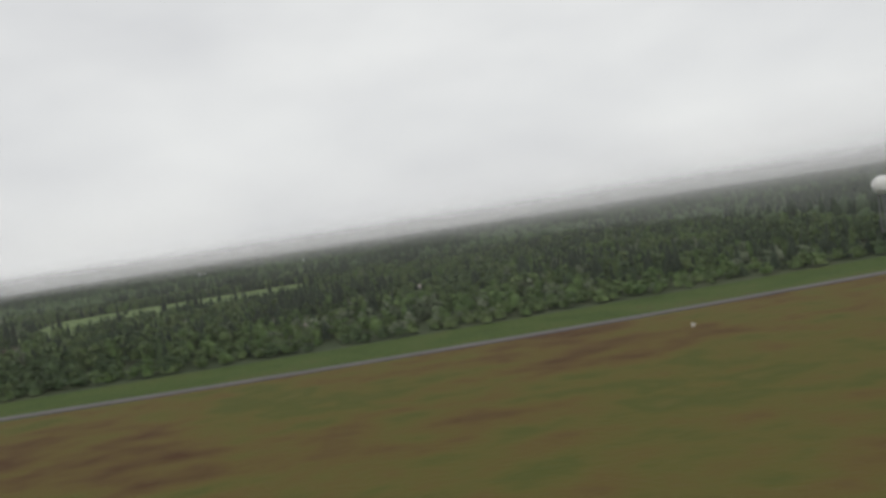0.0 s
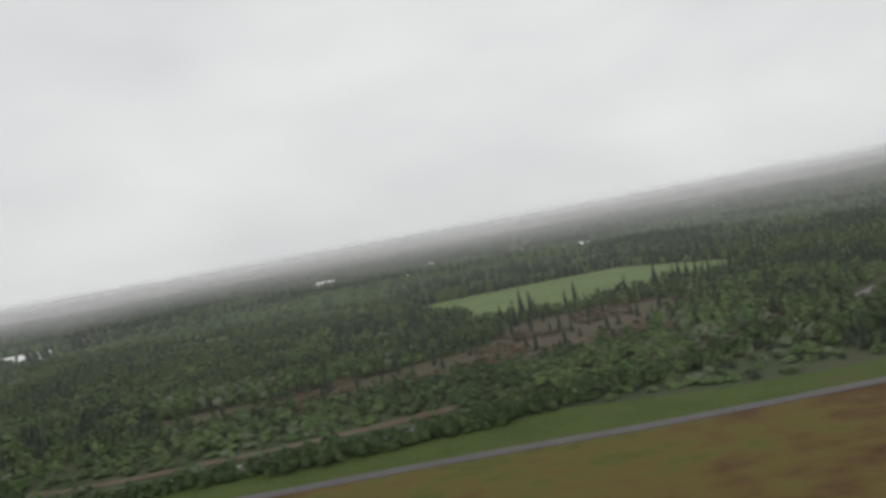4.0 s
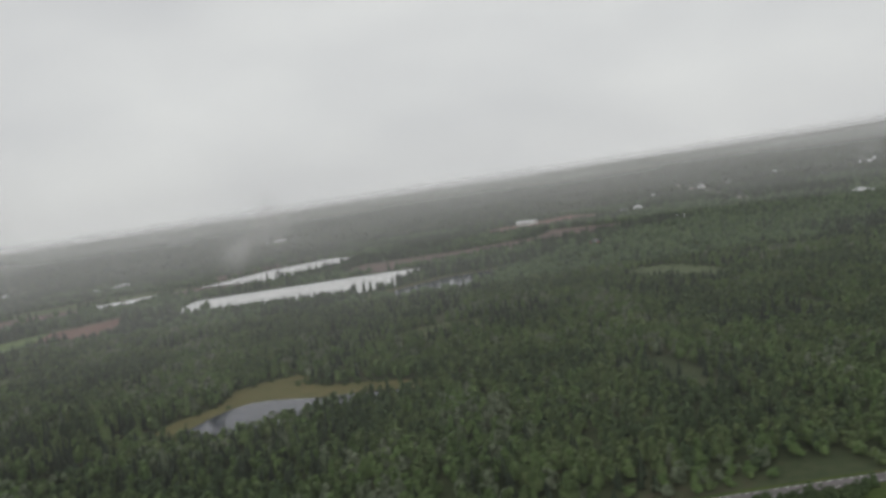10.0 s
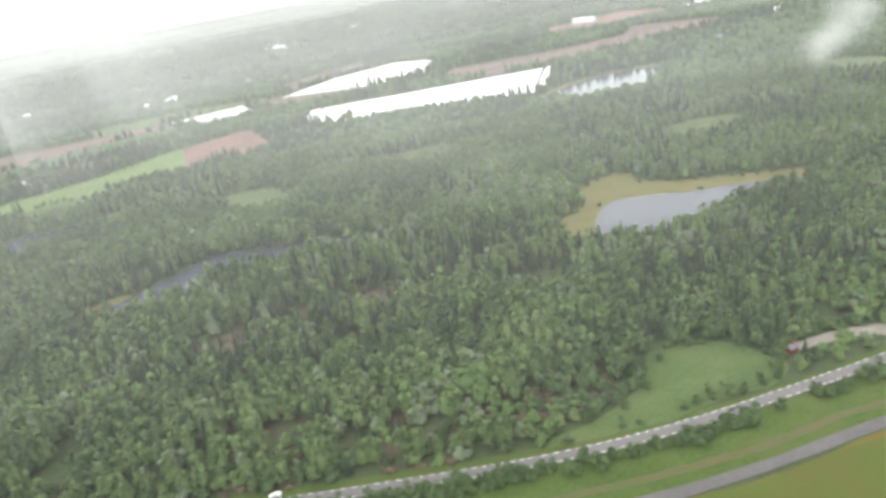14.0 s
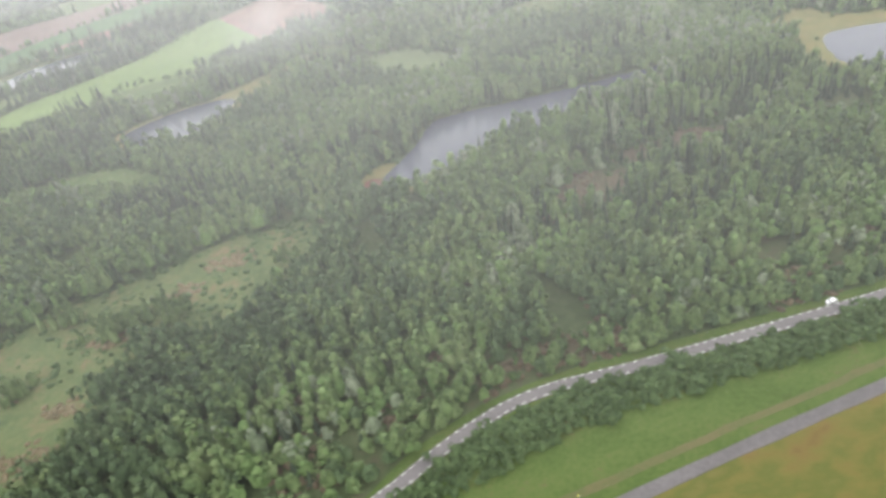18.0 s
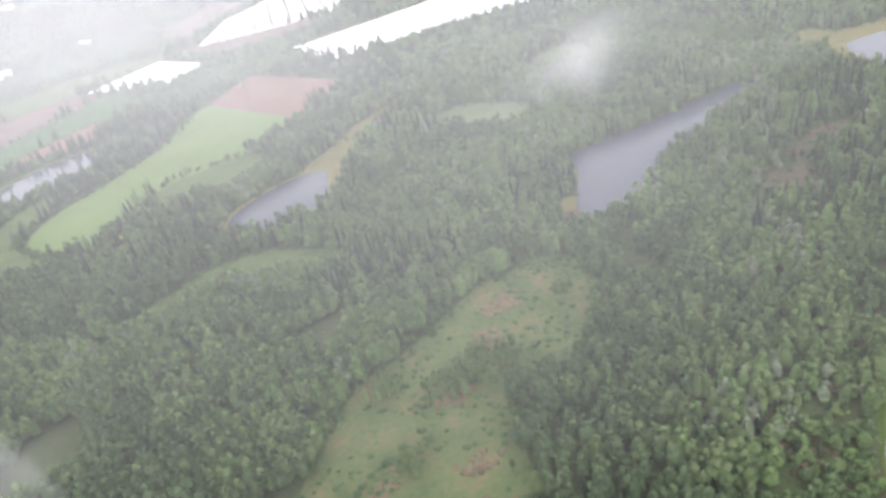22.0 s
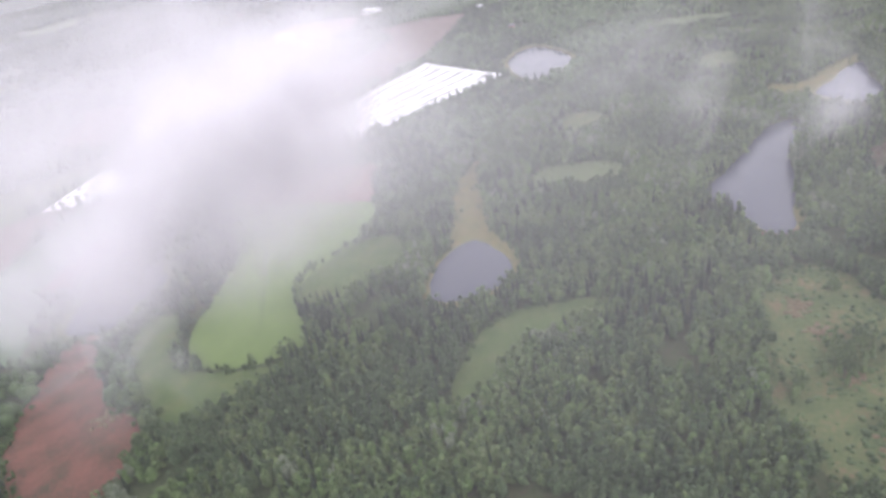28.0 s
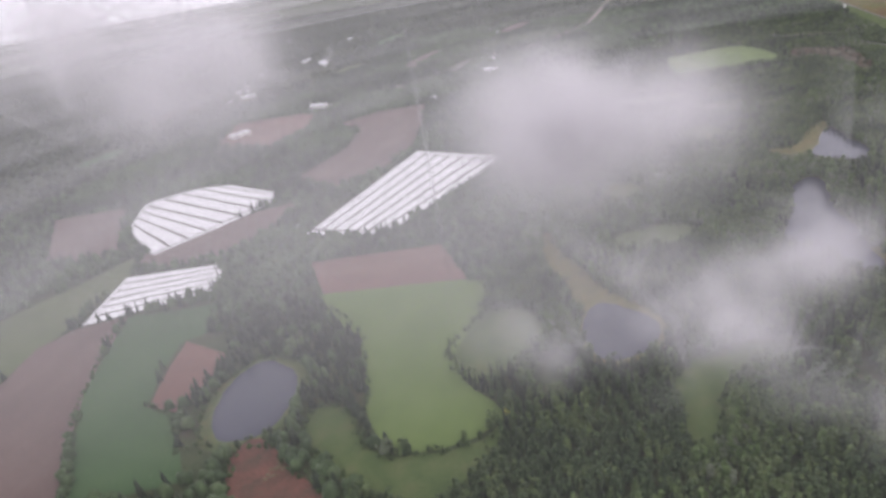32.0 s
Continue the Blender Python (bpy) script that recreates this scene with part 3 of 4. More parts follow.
cut_road, crl, _ = ribbon("far_road", [(120, 640), (150, 800), (190, 1000), (230, 1210)], 8, 0.4, GRAVEL, "pale road running straight away", "road", 14)
for line in (frl, srl, crl):
    OPEN.append(np.concatenate([line + (0, 12), line[::-1] - (0, 12)]) if line is not crl else np.concatenate([line + (9, 0), line[::-1] - (9, 0)]))


# ---- white covered crops ----
def covered_crop(label, near, far, rows, z=0.16, group="white covered crops"):
    """A field under white sheets: long sheets side by side from one headland to the other, with dark wheel tracks between, and sheets along both headlands."""
    a, b = smooth_line(near, 2.5), smooth_line(far, 2.5)

    def at(line, t):
        d = np.r_[0, np.cumsum(np.linalg.norm(np.diff(line, axis=0), axis=1))]
        return np.array([np.interp(t * d[-1], d, line[:, k]) for k in (0, 1)])

    OPEN.append(np.concatenate([a, b[::-1]]))
    root = tagged(new("covered_crop"), label, "covered field", group)
    lines = np.concatenate([a, b[::-1]])
    c = lines.mean(0)
    root.location = (c[0], c[1], 0)
    bm = bmesh.new()
    bm.faces.new([bm.verts.new((*(p - c), z - 0.05)) for p in lines])
    bmesh.ops.triangulate(bm, faces=bm.faces)
    for f in bm.faces:
        if f.normal.z < 0:
            f.normal_flip()
    me = bpy.data.meshes.new("soil_bed")
    bm.to_mesh(me)
    bm.free()
    me.materials.append(TRACK)
    part("soil_bed", me, root, "dark soil showing between the sheets")

    def sheet(u0, u1, v0, v1, nu, nv, seed, along):
        verts, faces = [], []
        for i in range(nu + 1):
            for j in range(nv + 1):
                u, v = u0 + (u1 - u0) * i / nu, v0 + (v1 - v0) * j / nv
                p = at(a, u) * (1 - v) + at(b, u) * v
                s = (i / nu if along else j / nv)
                edge = min(1.0, 6 * min(s, 1 - s))
                wob = 0.6 * noise.noise((p[0] / 12, p[1] / 12, seed))
                h = 0.02 + edge * (0.22 + 0.10 * noise.noise((p[0] / 2.5, p[1] / 2.5, seed)) + 0.10 * abs(math.sin(s * 9 * math.pi)))
                verts.append((p[0] - c[0] + wob * 0.4, p[1] - c[1] + wob, z + h))
        for i in range(nu):
            for j in range(nv):
                q = i * (nv + 1) + j
                faces.append((q, q + nv + 1, q + nv + 2, q + 1))
        m = mesh_of("sheet", verts, faces, FLEECE, True)
        if m.polygons[0].normal.z < 0:
            m.flip_normals()
        part("sheet", m, root)

    gap = 0.08
    for r in range(rows):
        u0, u1 = (r + gap) / rows, (r + 1 - gap) / rows
        w0, w1 = 0.05 + 0.015 * noise.noise((r, 0, 5)), 0.95 + 0.02 * noise.noise((r, 3, 5))
        sheet(u0, u1, w0, w1, 10, 34, r * 3.1, True)
    sheet(0.01, 0.99, 0.0, 0.04, 40, 4, 71.0, False)
    sheet(0.01, 0.99, 0.96, 1.0, 40, 4, 83.0, False)
    return root


covered_crop("large field under long white crop sheets", [(-338, 434), (-344, 462), (-342, 494)], [(-195, 401), (-183, 445), (-168, 491)], 7)
covered_crop("field under curved white crop sheets with dark tracks", [(-376, 594), (-340, 579), (-303, 567), (-272, 564), (-258, 578)], [(-334, 658), (-300, 680), (-277, 691), (-247, 668), (-238, 634)], 9)
covered_crop("small field under white crop sheets", [(-464, 561), (-436, 573), (-406, 585)], [(-421, 508), (-404, 511), (-386, 530)], 6)


# ---- plots of the far houses, kept free of trees ----
spots = [(-220, 1350, 2), (-72, 752, 2), (24, 716, 3), (29, 558, 0), (41, 717, 2), (165, 538, 2), (378, 910, 2), (392, 922, 2), (410, 935, 2), (172, 1830, 2), (113, 912, 0), (130, 918, 3), (150, 905, 2), (191, 946, 2), (205, 960, 0),
         (176, 930, 1), (220, 935, 3), (447, 994, 2), (430, 1010, 3), (470, 1000, 0), (832, 1289, 2), (715, 1045, 2), (690, 1060, 0), (160, 960, 1), (240, 975, 0), (98, 880, 1), (300, 1000, 3), (330, 1020, 2),
         (-60, 470, 1), (-330, 1420, 2), (-480, 1240, 0), (-458, 1250, 2), (520, 640, 0), (-520, 700, 0), (-536, 706, 1), (-500, 712, 2), (-430, 760, 3), (-690, 820, 2), (250, 560, 0), (268, 566, 1)]
for x, y, k in spots:
    OPEN.append(np.array([(x + (18 if k == 2 else 12) * math.cos(a), y - 8 + (20 if y > 650 else 12) * math.sin(a)) for a in np.arange(8) * math.pi / 4]))


# ---- trees ----
def crown_lumps(rings, seed, leaves, low=0.2, taper=0.0, rough=0.22):
    """A crown of unit height and unit half width: an uneven lumpy dome, open below, with loose sprays of leaves on it."""
    r = np.random.default_rng(seed)
    bm = bmesh.new()
    bmesh.ops.create_icosphere(bm, subdivisions=rings, radius=1.0)
    bmesh.ops.delete(bm, geom=[f for f in bm.faces if f.calc_center_median().z < -0.5], context="FACES")
    bm.verts.ensure_lookup_table()
    v = np.array([q.co[:] for q in bm.verts])
    t = np.array([[q.index for q in f.verts] for f in bm.faces])
    bm.free()
    lump = np.array([noise.noise(Vector(q) * 1.7 + Vector((seed * 3.1, 0, 0))) for q in v])
    v *= (1 + 0.55 * lump + rough * r.normal(size=len(v)) * 0.6)[:, None]
    vs, ts = [v], [t]
    base = len(v)
    for k in range(leaves):
        d = r.normal(size=3)
        d[2] = abs(d[2]) * 0.9 - 0.3
        d /= np.linalg.norm(d)
        vs.append(d * (0.9 + 0.25 * r.random()) + r.normal(size=(3, 3)) * 0.2)
        ts.append(np.array([[base, base + 1, base + 2]]))
        base += 3
    v, t = np.concatenate(vs), np.concatenate(ts)
    v[:, 2] = low + (v[:, 2] + 0.75) / 1.85 * (1 - low)
    v[:, :2] *= (1 - taper * np.clip(v[:, 2:3], 0, 1)) * 0.95
    return v, t


def spruce_tiers(tiers, seed, points=7):
    """A spruce of unit height and unit half width at the foot: drooping star-shaped tiers of branches."""
    r = np.random.default_rng(seed)
    vs, ts = [], []
    for k in range(tiers):
        z0, z1 = 0.10 + 0.80 * k / tiers, min(1.0, 0.10 + 0.80 * (k + 1) / tiers + 0.22)
        w = (1 - k / (tiers + 0.35)) * (0.9 + 0.2 * r.random())
        base, n, turn = len(vs), points, r.random() * 6
        vs.append((r.normal() * 0.03, r.normal() * 0.03, z1))
        for q in range(2 * n):
            rad = w * ((1.0 if q % 2 == 0 else 0.55) + 0.12 * r.normal())
            a = turn + q * math.pi / n
            vs.append((rad * math.cos(a), rad * math.sin(a), z0 - (0.05 if q % 2 == 0 else -0.03) + 0.02 * r.normal()))
        ts += [(base, base + 1 + q, base + 1 + (q + 1) % (2 * n)) for q in range(2 * n)]
    return np.array(vs), np.array(ts)


def planted(name, templates, pts, height, width, mat, label, category, smooth=True):
    """Many trees as one mesh: each takes a template, a turn, a height and a half width."""
    r = np.random.default_rng(len(pts))
    which, turn = r.integers(0, len(templates), len(pts)), r.random(len(pts)) * 2 * math.pi
    lean = r.normal(size=(len(pts), 2)) * 0.05
    vs, ts, base = [], [], 0
    for k, (tv, tt) in enumerate(templates):
        s = np.flatnonzero(which == k)
        if not len(s):
            continue
        c, n = np.cos(turn[s])[:, None], np.sin(turn[s])[:, None]
        x = (tv[None, :, 0] * c - tv[None, :, 1] * n) * width[s, None] + pts[s, 0, None] + lean[s, 0, None] * tv[None, :, 2] * height[s, None]
        y = (tv[None, :, 0] * n + tv[None, :, 1] * c) * width[s, None] + pts[s, 1, None] + lean[s, 1, None] * tv[None, :, 2] * height[s, None]
        z = np.broadcast_to(tv[None, :, 2] * height[s, None], x.shape)
        vs.append(np.stack([x, y, z], -1).reshape(-1, 3))
        ts.append((tt[None] + (np.arange(len(s)) * len(tv))[:, None, None] + base).reshape(-1, 3))
        base += len(s) * len(tv)
    me = tri_mesh(name, np.concatenate(vs), np.concatenate(ts), mat, smooth=smooth)
    return tagged(new(name, me), label, category, kind="stuff")


def jittered(x0, x1, y0, y1, step, seed):
    r = np.random.default_rng(seed)
    gx, gy = np.meshgrid(np.arange(x0, x1, step), np.arange(y0, y1, step))
    p = np.stack([gx.ravel(), gy.ravel()], 1)
    return p + (r.random(p.shape) - 0.5) * step * 1.15


def wooded(p):
    """Which of the plan points may carry forest."""
    keep = np.ones(len(p), bool)
    for o in OPEN:
        lo, hi = o.min(0), o.max(0)
        box = np.flatnonzero((p[:, 0] > lo[0]) & (p[:, 0] < hi[0]) & (p[:, 1] > lo[1]) & (p[:, 1] < hi[1]))
        if len(box):
            keep[box[inside(p[box], o)]] = False
    edge = np.interp(p[:, 0], np.array([q[0] for q in ROAD[2:16]]), np.array([q[1] for q in ROAD[2:16]])) + 3.5
    edge = np.where(p[:, 0] > 45, np.interp(p[:, 0], (45, 100, 135, 165, 200, 268, 420, 620), (109, 98.5, 104, 107, 110.5, 120, 147, 187)), np.where(p[:, 0] < -411, np.interp(p[:, 0], (-700, -470, -411), (-60, 30, 82)), edge))
    keep &= p[:, 1] > edge
    keep &= ~near_line(p, road_line, 3.6)
    return keep


def leafy_crown(seed, leaves=62, low=0.22):
    """A birch crown of unit height and half width: a small lumpy heart inside a loose cloud of leaf clumps on several limbs."""
    r = np.random.default_rng(seed)
    v, t = crown_lumps(1, seed, 0, 0.1, 0.1, 0.3)
    v = v * (0.72, 0.72, 0.86)
    limbs = r.normal(size=(6, 3)) * (0.42, 0.42, 0.20) + (0, 0, 0.62)
    limbs[0] = (0, 0, 0.84)
    vs, ts, base = [v], [t], len(v)
    for k in range(leaves):
        d = r.normal(size=3)
        d[2] = abs(d[2]) * 1.2 - 0.05
        d /= np.linalg.norm(d)
        c = limbs[k % 6] + d * (0.36, 0.36, 0.17) * (0.8 + 0.5 * r.random())
        e1 = np.cross(d, r.normal(size=3))
        e1 /= np.linalg.norm(e1)
        e2 = np.cross(d, e1)
        size = 0.18 + 0.13 * r.random()
        a0 = r.random() * 6
        vs.append(np.array([c + size * (e1 * math.cos(a0 + q * 2.1) + e2 * math.sin(a0 + q * 2.1)) * (1, 1, 0.5) for q in range(3)]))
        ts.append(np.array([[base, base + 1, base + 2]]))
        base += 3
    v = np.concatenate(vs)
    v[:, 2] = np.clip(v[:, 2], low * 0.6, 1.12)
    return v, np.concatenate(ts)


LEAFY = [leafy_crown(s) for s in range(211, 219)]
MIDBROAD = [crown_lumps(1, s, 2, 0.05, 0.1, 0.3) for s in range(31, 36)]
CONE = [spruce_tiers(4, s, 4) for s in range(51, 56)]
MIDCONE = [spruce_tiers(2, s, 3) for s in range(61, 65)]
FARTUFT = [crown_lumps(1, s, 0, 0.0, 0.2, 0.4) for s in range(71, 75)]

# nearest woods
p = jittered(-640, 300, 60, 345, 2.75, 1)
p = p[wooded(p)]
stand, tone = lattice(p, 34, 3), lattice(p, 9, 4)
gaps = lattice(p, 15, 5)
r = np.random.default_rng(2)
front = np.clip((p[:, 1] - np.interp(p[:, 0], (-640, -411, -250, 45, 100, 200, 300), (-20, 92, 92, 106, 98, 110, 125))) / 14, 0.45, 1)
p_keep = (gaps < 0.86) & (r.random(len(p)) < 0.95)
p, stand, tone, front = p[p_keep], stand[p_keep], tone[p_keep], front[p_keep]
dark = np.clip((stand - 0.45) * 2.2, 0.03, 0.6) * (0.3 + 0.7 * (p[:, 1] > 128)) + 0.2 * ((p[:, 0] > 40) & (p[:, 1] > 150))
is_cone = r.random(len(p)) < dark
grown = np.interp(p[:, 0], (-640, -480, -330, -200, -60, 100, 300), (5.2, 6.6, 6.4, 5.0, 3.9, 3.4, 4.2))
low = np.where((p[:, 0] > -252) & (p[:, 0] < -210) & (p[:, 1] > 146) & (p[:, 1] < 180), 0.75, 1.0) * np.where((p[:, 0] > -345) & (p[:, 0] < -250) & (p[:, 1] > 166) & (p[:, 1] < 194), 1.4, 1.0) * np.where((p[:, 0] > -12) & (p[:, 0] < 112) & (p[:, 1] < 142), 0.5, 1.0)
h = (grown * (0.78 + 0.42 * tone) + r.normal(size=len(p)) * 0.5).clip(1.8, 9) * front * low
w = (1.75 + 0.85 * r.random(len(p))) * (0.65 + 0.35 * front) * (0.8 + 0.3 * tone) * np.clip(grown / 5.5, 0.8, 1.1)
kind = lattice(p, 26, 15) + 0.30 * lattice(p, 7, 16) + 0.22 * r.normal(size=len(p))
for leaf, lo, hi, label in ((ALDER, -9, 0.52, "dark green alder and birch wood"), (BIRCH, 0.52, 0.86, "dense birch forest in summer green"), (ASPEN, 0.86, 1.12, "fresh light green aspens in the forest"), (PALEWILLOW, 1.12, 9, "pale grey-green willows and birches scattered in the forest")):
    b = ~is_cone & (kind > lo) & (kind <= hi)
    planted("birch_forest", LEAFY, p[b], h[b], w[b], leaf, label, "forest")
c = is_cone
planted("spruce_forest", CONE, p[c], (h[c] * 1.2 + 0.4), 0.95 + 0.25 * r.random(c.sum()), SPRUCE, "dark narrow spruces standing in the forest", "forest")

# fringes of shrubs and saplings that soften the edges of the open ground
fringe = np.concatenate([o[::1] for o in SOFT])
fringe = np.concatenate([fringe + np.random.default_rng(k).normal(size=fringe.shape) * 1.3 for k in range(3)])
keep = ~near_line(fringe, road_line, 3.4) & (np.linalg.norm(fringe - (-495, 309), axis=1) > 7) & (np.linalg.norm(fringe - (-381, 182), axis=1) > 10)
for outline, _ in LAKES:
    keep &= ~inside(fringe, np.array(outline, float))
fringe = fringe[keep]
planted("shrub_fringe", LEAFY, fringe, 0.9 + 2.2 * r.random(len(fringe)) ** 1.6, 0.7 + 0.6 * r.random(len(fringe)), WILLOW, "fringe of low shrubs round the open ground", "shrubs")

# brush and saplings in the clearings and along the road banks
p = jittered(-500, -390, 98, 182, 1.9, 71)
p = p[~wooded(p) & (p[:, 1] > 99)]
r = np.random.default_rng(72)
tuft = lattice(p, 11, 73)
p, tuft = p[r.random(len(p)) < np.clip((tuft - 0.3) * 1.5, 0.08, 0.8)], None
p = p[~near_line(p, road_line, 4.0)]
dry = np.concatenate([np.random.default_rng(60 + k).normal(size=(n, 2)) * (w, w * 0.5) + c for k, (n, w, c) in enumerate(((70, 3.4, (-424, 168)), (40, 2.6, (-435, 161)), (40, 2.6, (-452, 150)), (90, 4.2, (-468, 119)), (50, 3.0, (-479, 138)), (30, 2.4, (-460, 131)), (60, 4, (-552, 345)), (40, 3, (-538, 380))))])
planted("dry_brush", MIDBROAD, dry, 0.25 + 0.3 * r.random(len(dry)), 0.5 + 0.6 * r.random(len(dry)), DRYBRUSH, "dry orange brush and dead grass in the clearing", "brush")
planted("scrub", MIDBROAD, p, 0.35 + 1.1 * r.random(len(p)) ** 3, 0.5 + 0.7 * r.random(len(p)), WILLOW, "low green scrub growing over the clearing", "scrub")
grove = np.concatenate([np.random.default_rng(k).normal(size=(n, 2)) * (w, w * 0.7) + c for k, (n, w, c) in enumerate(((30, 4.5, (-447, 152)), (14, 2.5, (-437, 150)), (10, 2.0, (-470, 140)), (12, 3.0, (-462, 162)), (6, 1.5, (-410, 160))))])
planted("birch_grove", LEAFY, grove, 3.5 + 2.5 * r.random(len(grove)), 1.1 + 0.5 * r.random(len(grove)), BIRCH, "small grove of birches in the clearing", "grove")
p = np.concatenate([jittered(-420, -255, 88, 112, 1.7, 74), jittered(0, 122, 134, 202, 2.0, 75), jittered(-350, -280, 140, 168, 2.0, 76)])
p = p[~near_line(p, road_line, 3.4) & (p[:, 1] > np.interp(p[:, 0], [q[0] for q in ROAD[2:16]], [q[1] for q in ROAD[2:16]]))]
p = p[lattice(p, 9, 77) > 0.5]
lone = np.array([q for q in jittered(0, 122, 140, 202, 7.5, 85) if inside(q[None], np.array([(-4, 140), (18, 153), (40, 160), (62, 172), (70, 198), (118, 190), (97, 147), (25, 136)], float))[0]])
planted("spruce_forest", CONE, lone, 2.2 + 3.0 * r.random(len(lone)), 0.6 + 0.4 * r.random(len(lone)), SPRUCE, "thin spruces left standing on felled ground", "forest")
planted("brush", MIDBROAD, p, 0.4 + 0.8 * r.random(len(p)), 0.6 + 0.6 * r.random(len(p)), BRUSH, "rusty brown brush on the road bank and felled ground", "brush")
p = jittered(-408, -262, 66, 96, 1.25, 78)
belt = np.interp(p[:, 0], [q[0] for q in ROAD[2:16]], [q[1] for q in ROAD[2:16]]) - p[:, 1]
width = np.interp(p[:, 0], (-405, -385, -330, -290, -262), (5.5, 12.0, 10.0, 6.0, 4.0))
p = p[(belt > 2.3 + 0.5 * lattice(p, 4, 79)) & (belt < width - 1.5 * lattice(p, 7, 80)) & (lattice(p, 6, 81) < 0.85)]
q = jittered(-262, 60, 80, 104, 1.35, 82)
belt = np.interp(q[:, 0], [c[0] for c in ROAD[2:17]], [c[1] for c in ROAD[2:17]]) - q[:, 1]
q = q[(belt > 2.0) & (belt < np.interp(q[:, 0], (-200, -130), (4.6, 6.0))) & (lattice(q, 9, 83) > 0.36)]
q2 = jittered(28, 124, 92, 132, 1.6, 84)
belt = np.interp(q2[:, 0], [c[0] for c in ROAD[13:20]], [c[1] for c in ROAD[13:20]]) - q2[:, 1]
q2 = q2[(belt > 2.4) & (belt < 8.0)]
planted("shrub_belt", LEAFY, q2, 1.5 + 1.3 * r.random(len(q2)), 1.0 + 0.4 * r.random(len(q2)), WILLOW, "tall green shrubs screening the public road", "shrubs")
p = np.concatenate([p, q])
planted("shrub_belt", LEAFY, p, 1.1 + 1.0 * r.random(len(p)), 0.8 + 0.4 * r.random(len(p)), WILLOW, "dense belt of green willow shrubs between the two roads", "shrubs")

hedge = np.concatenate([np.array(line_points) + np.random.default_rng(k).normal(size=(len(line_points), 2)) * 0.9 for k, line_points in enumerate((
    smooth_line([(-452, 541), (-492, 516), (-532, 488), (-573, 447)], 5.0), smooth_line([(-518, 461), (-523, 441), (-540, 425)], 3.0), smooth_line([(-431, 490), (-447, 484), (-460, 475)], 3.5),
    smooth_line([(-421, 437), (-455, 392), (-505, 362)], 4.5), smooth_line([(-396, 359), (-409, 346), (-434, 341)], 4.0), smooth_line([(-374, 605), (-340, 660)], 6.0), smooth_line([(-340, 497), (-260, 496), (-170, 494)], 6.0)))])
planted("field_hedge", LEAFY, hedge, 1.2 + 1.6 * r.random(len(hedge)), 0.8 + 0.8 * r.random(len(hedge)), WILLOW, "scattered bushes along the edges of the fields", "shrubs")

# middle woods
p = np.concatenate([jittered(-760, 620, 345, 820, 4.2, 6), jittered(300, 620, 99, 345, 4.2, 8), jittered(-900, -640, 60, 345, 4.2, 9)])
p = p[wooded(p)]
stand, r = lattice(p, 60, 12), np.random.default_rng(13)
thin_out = lattice(p, 26, 14) < 0.83
p, stand = p[thin_out], stand[thin_out]
is_cone = r.random(len(p)) < np.clip((stand - 0.35) * 2.2, 0.1, 0.85)
h = (4.2 + 2.0 * r.random(len(p)) + 1.2 * stand) * np.where((p[:, 0] > -370) & (p[:, 0] < -218) & (p[:, 1] < 425), 0.58, 1.0)
planted("birch_forest", MIDBROAD, p[~is_cone], h[~is_cone], 2.5 + 0.6 * r.random((~is_cone).sum()), ALDER, "green deciduous wood between fields", "forest")
planted("spruce_forest", MIDCONE, p[is_cone], h[is_cone] * 1.3, 1.8 + 0.5 * r.random(is_cone.sum()), SPRUCE, "dark spruce wood between fields", "forest")

# far woods
p = np.concatenate([jittered(-1300, 1700, 820, 2500, 13, 21), jittered(620, 1700, 60, 820, 11, 22), jittered(-1600, -900, 60, 820, 12, 23)])
p = p[wooded(p)]
p = p[lattice(p, 110, 24) < 0.78]
r = np.random.default_rng(25)
planted("far_forest", FARTUFT, p, 6 + 4 * r.random(len(p)), 6.5 + 2.5 * r.random(len(p)), FARWOOD, "distant dark mixed woods fading into haze", "forest")


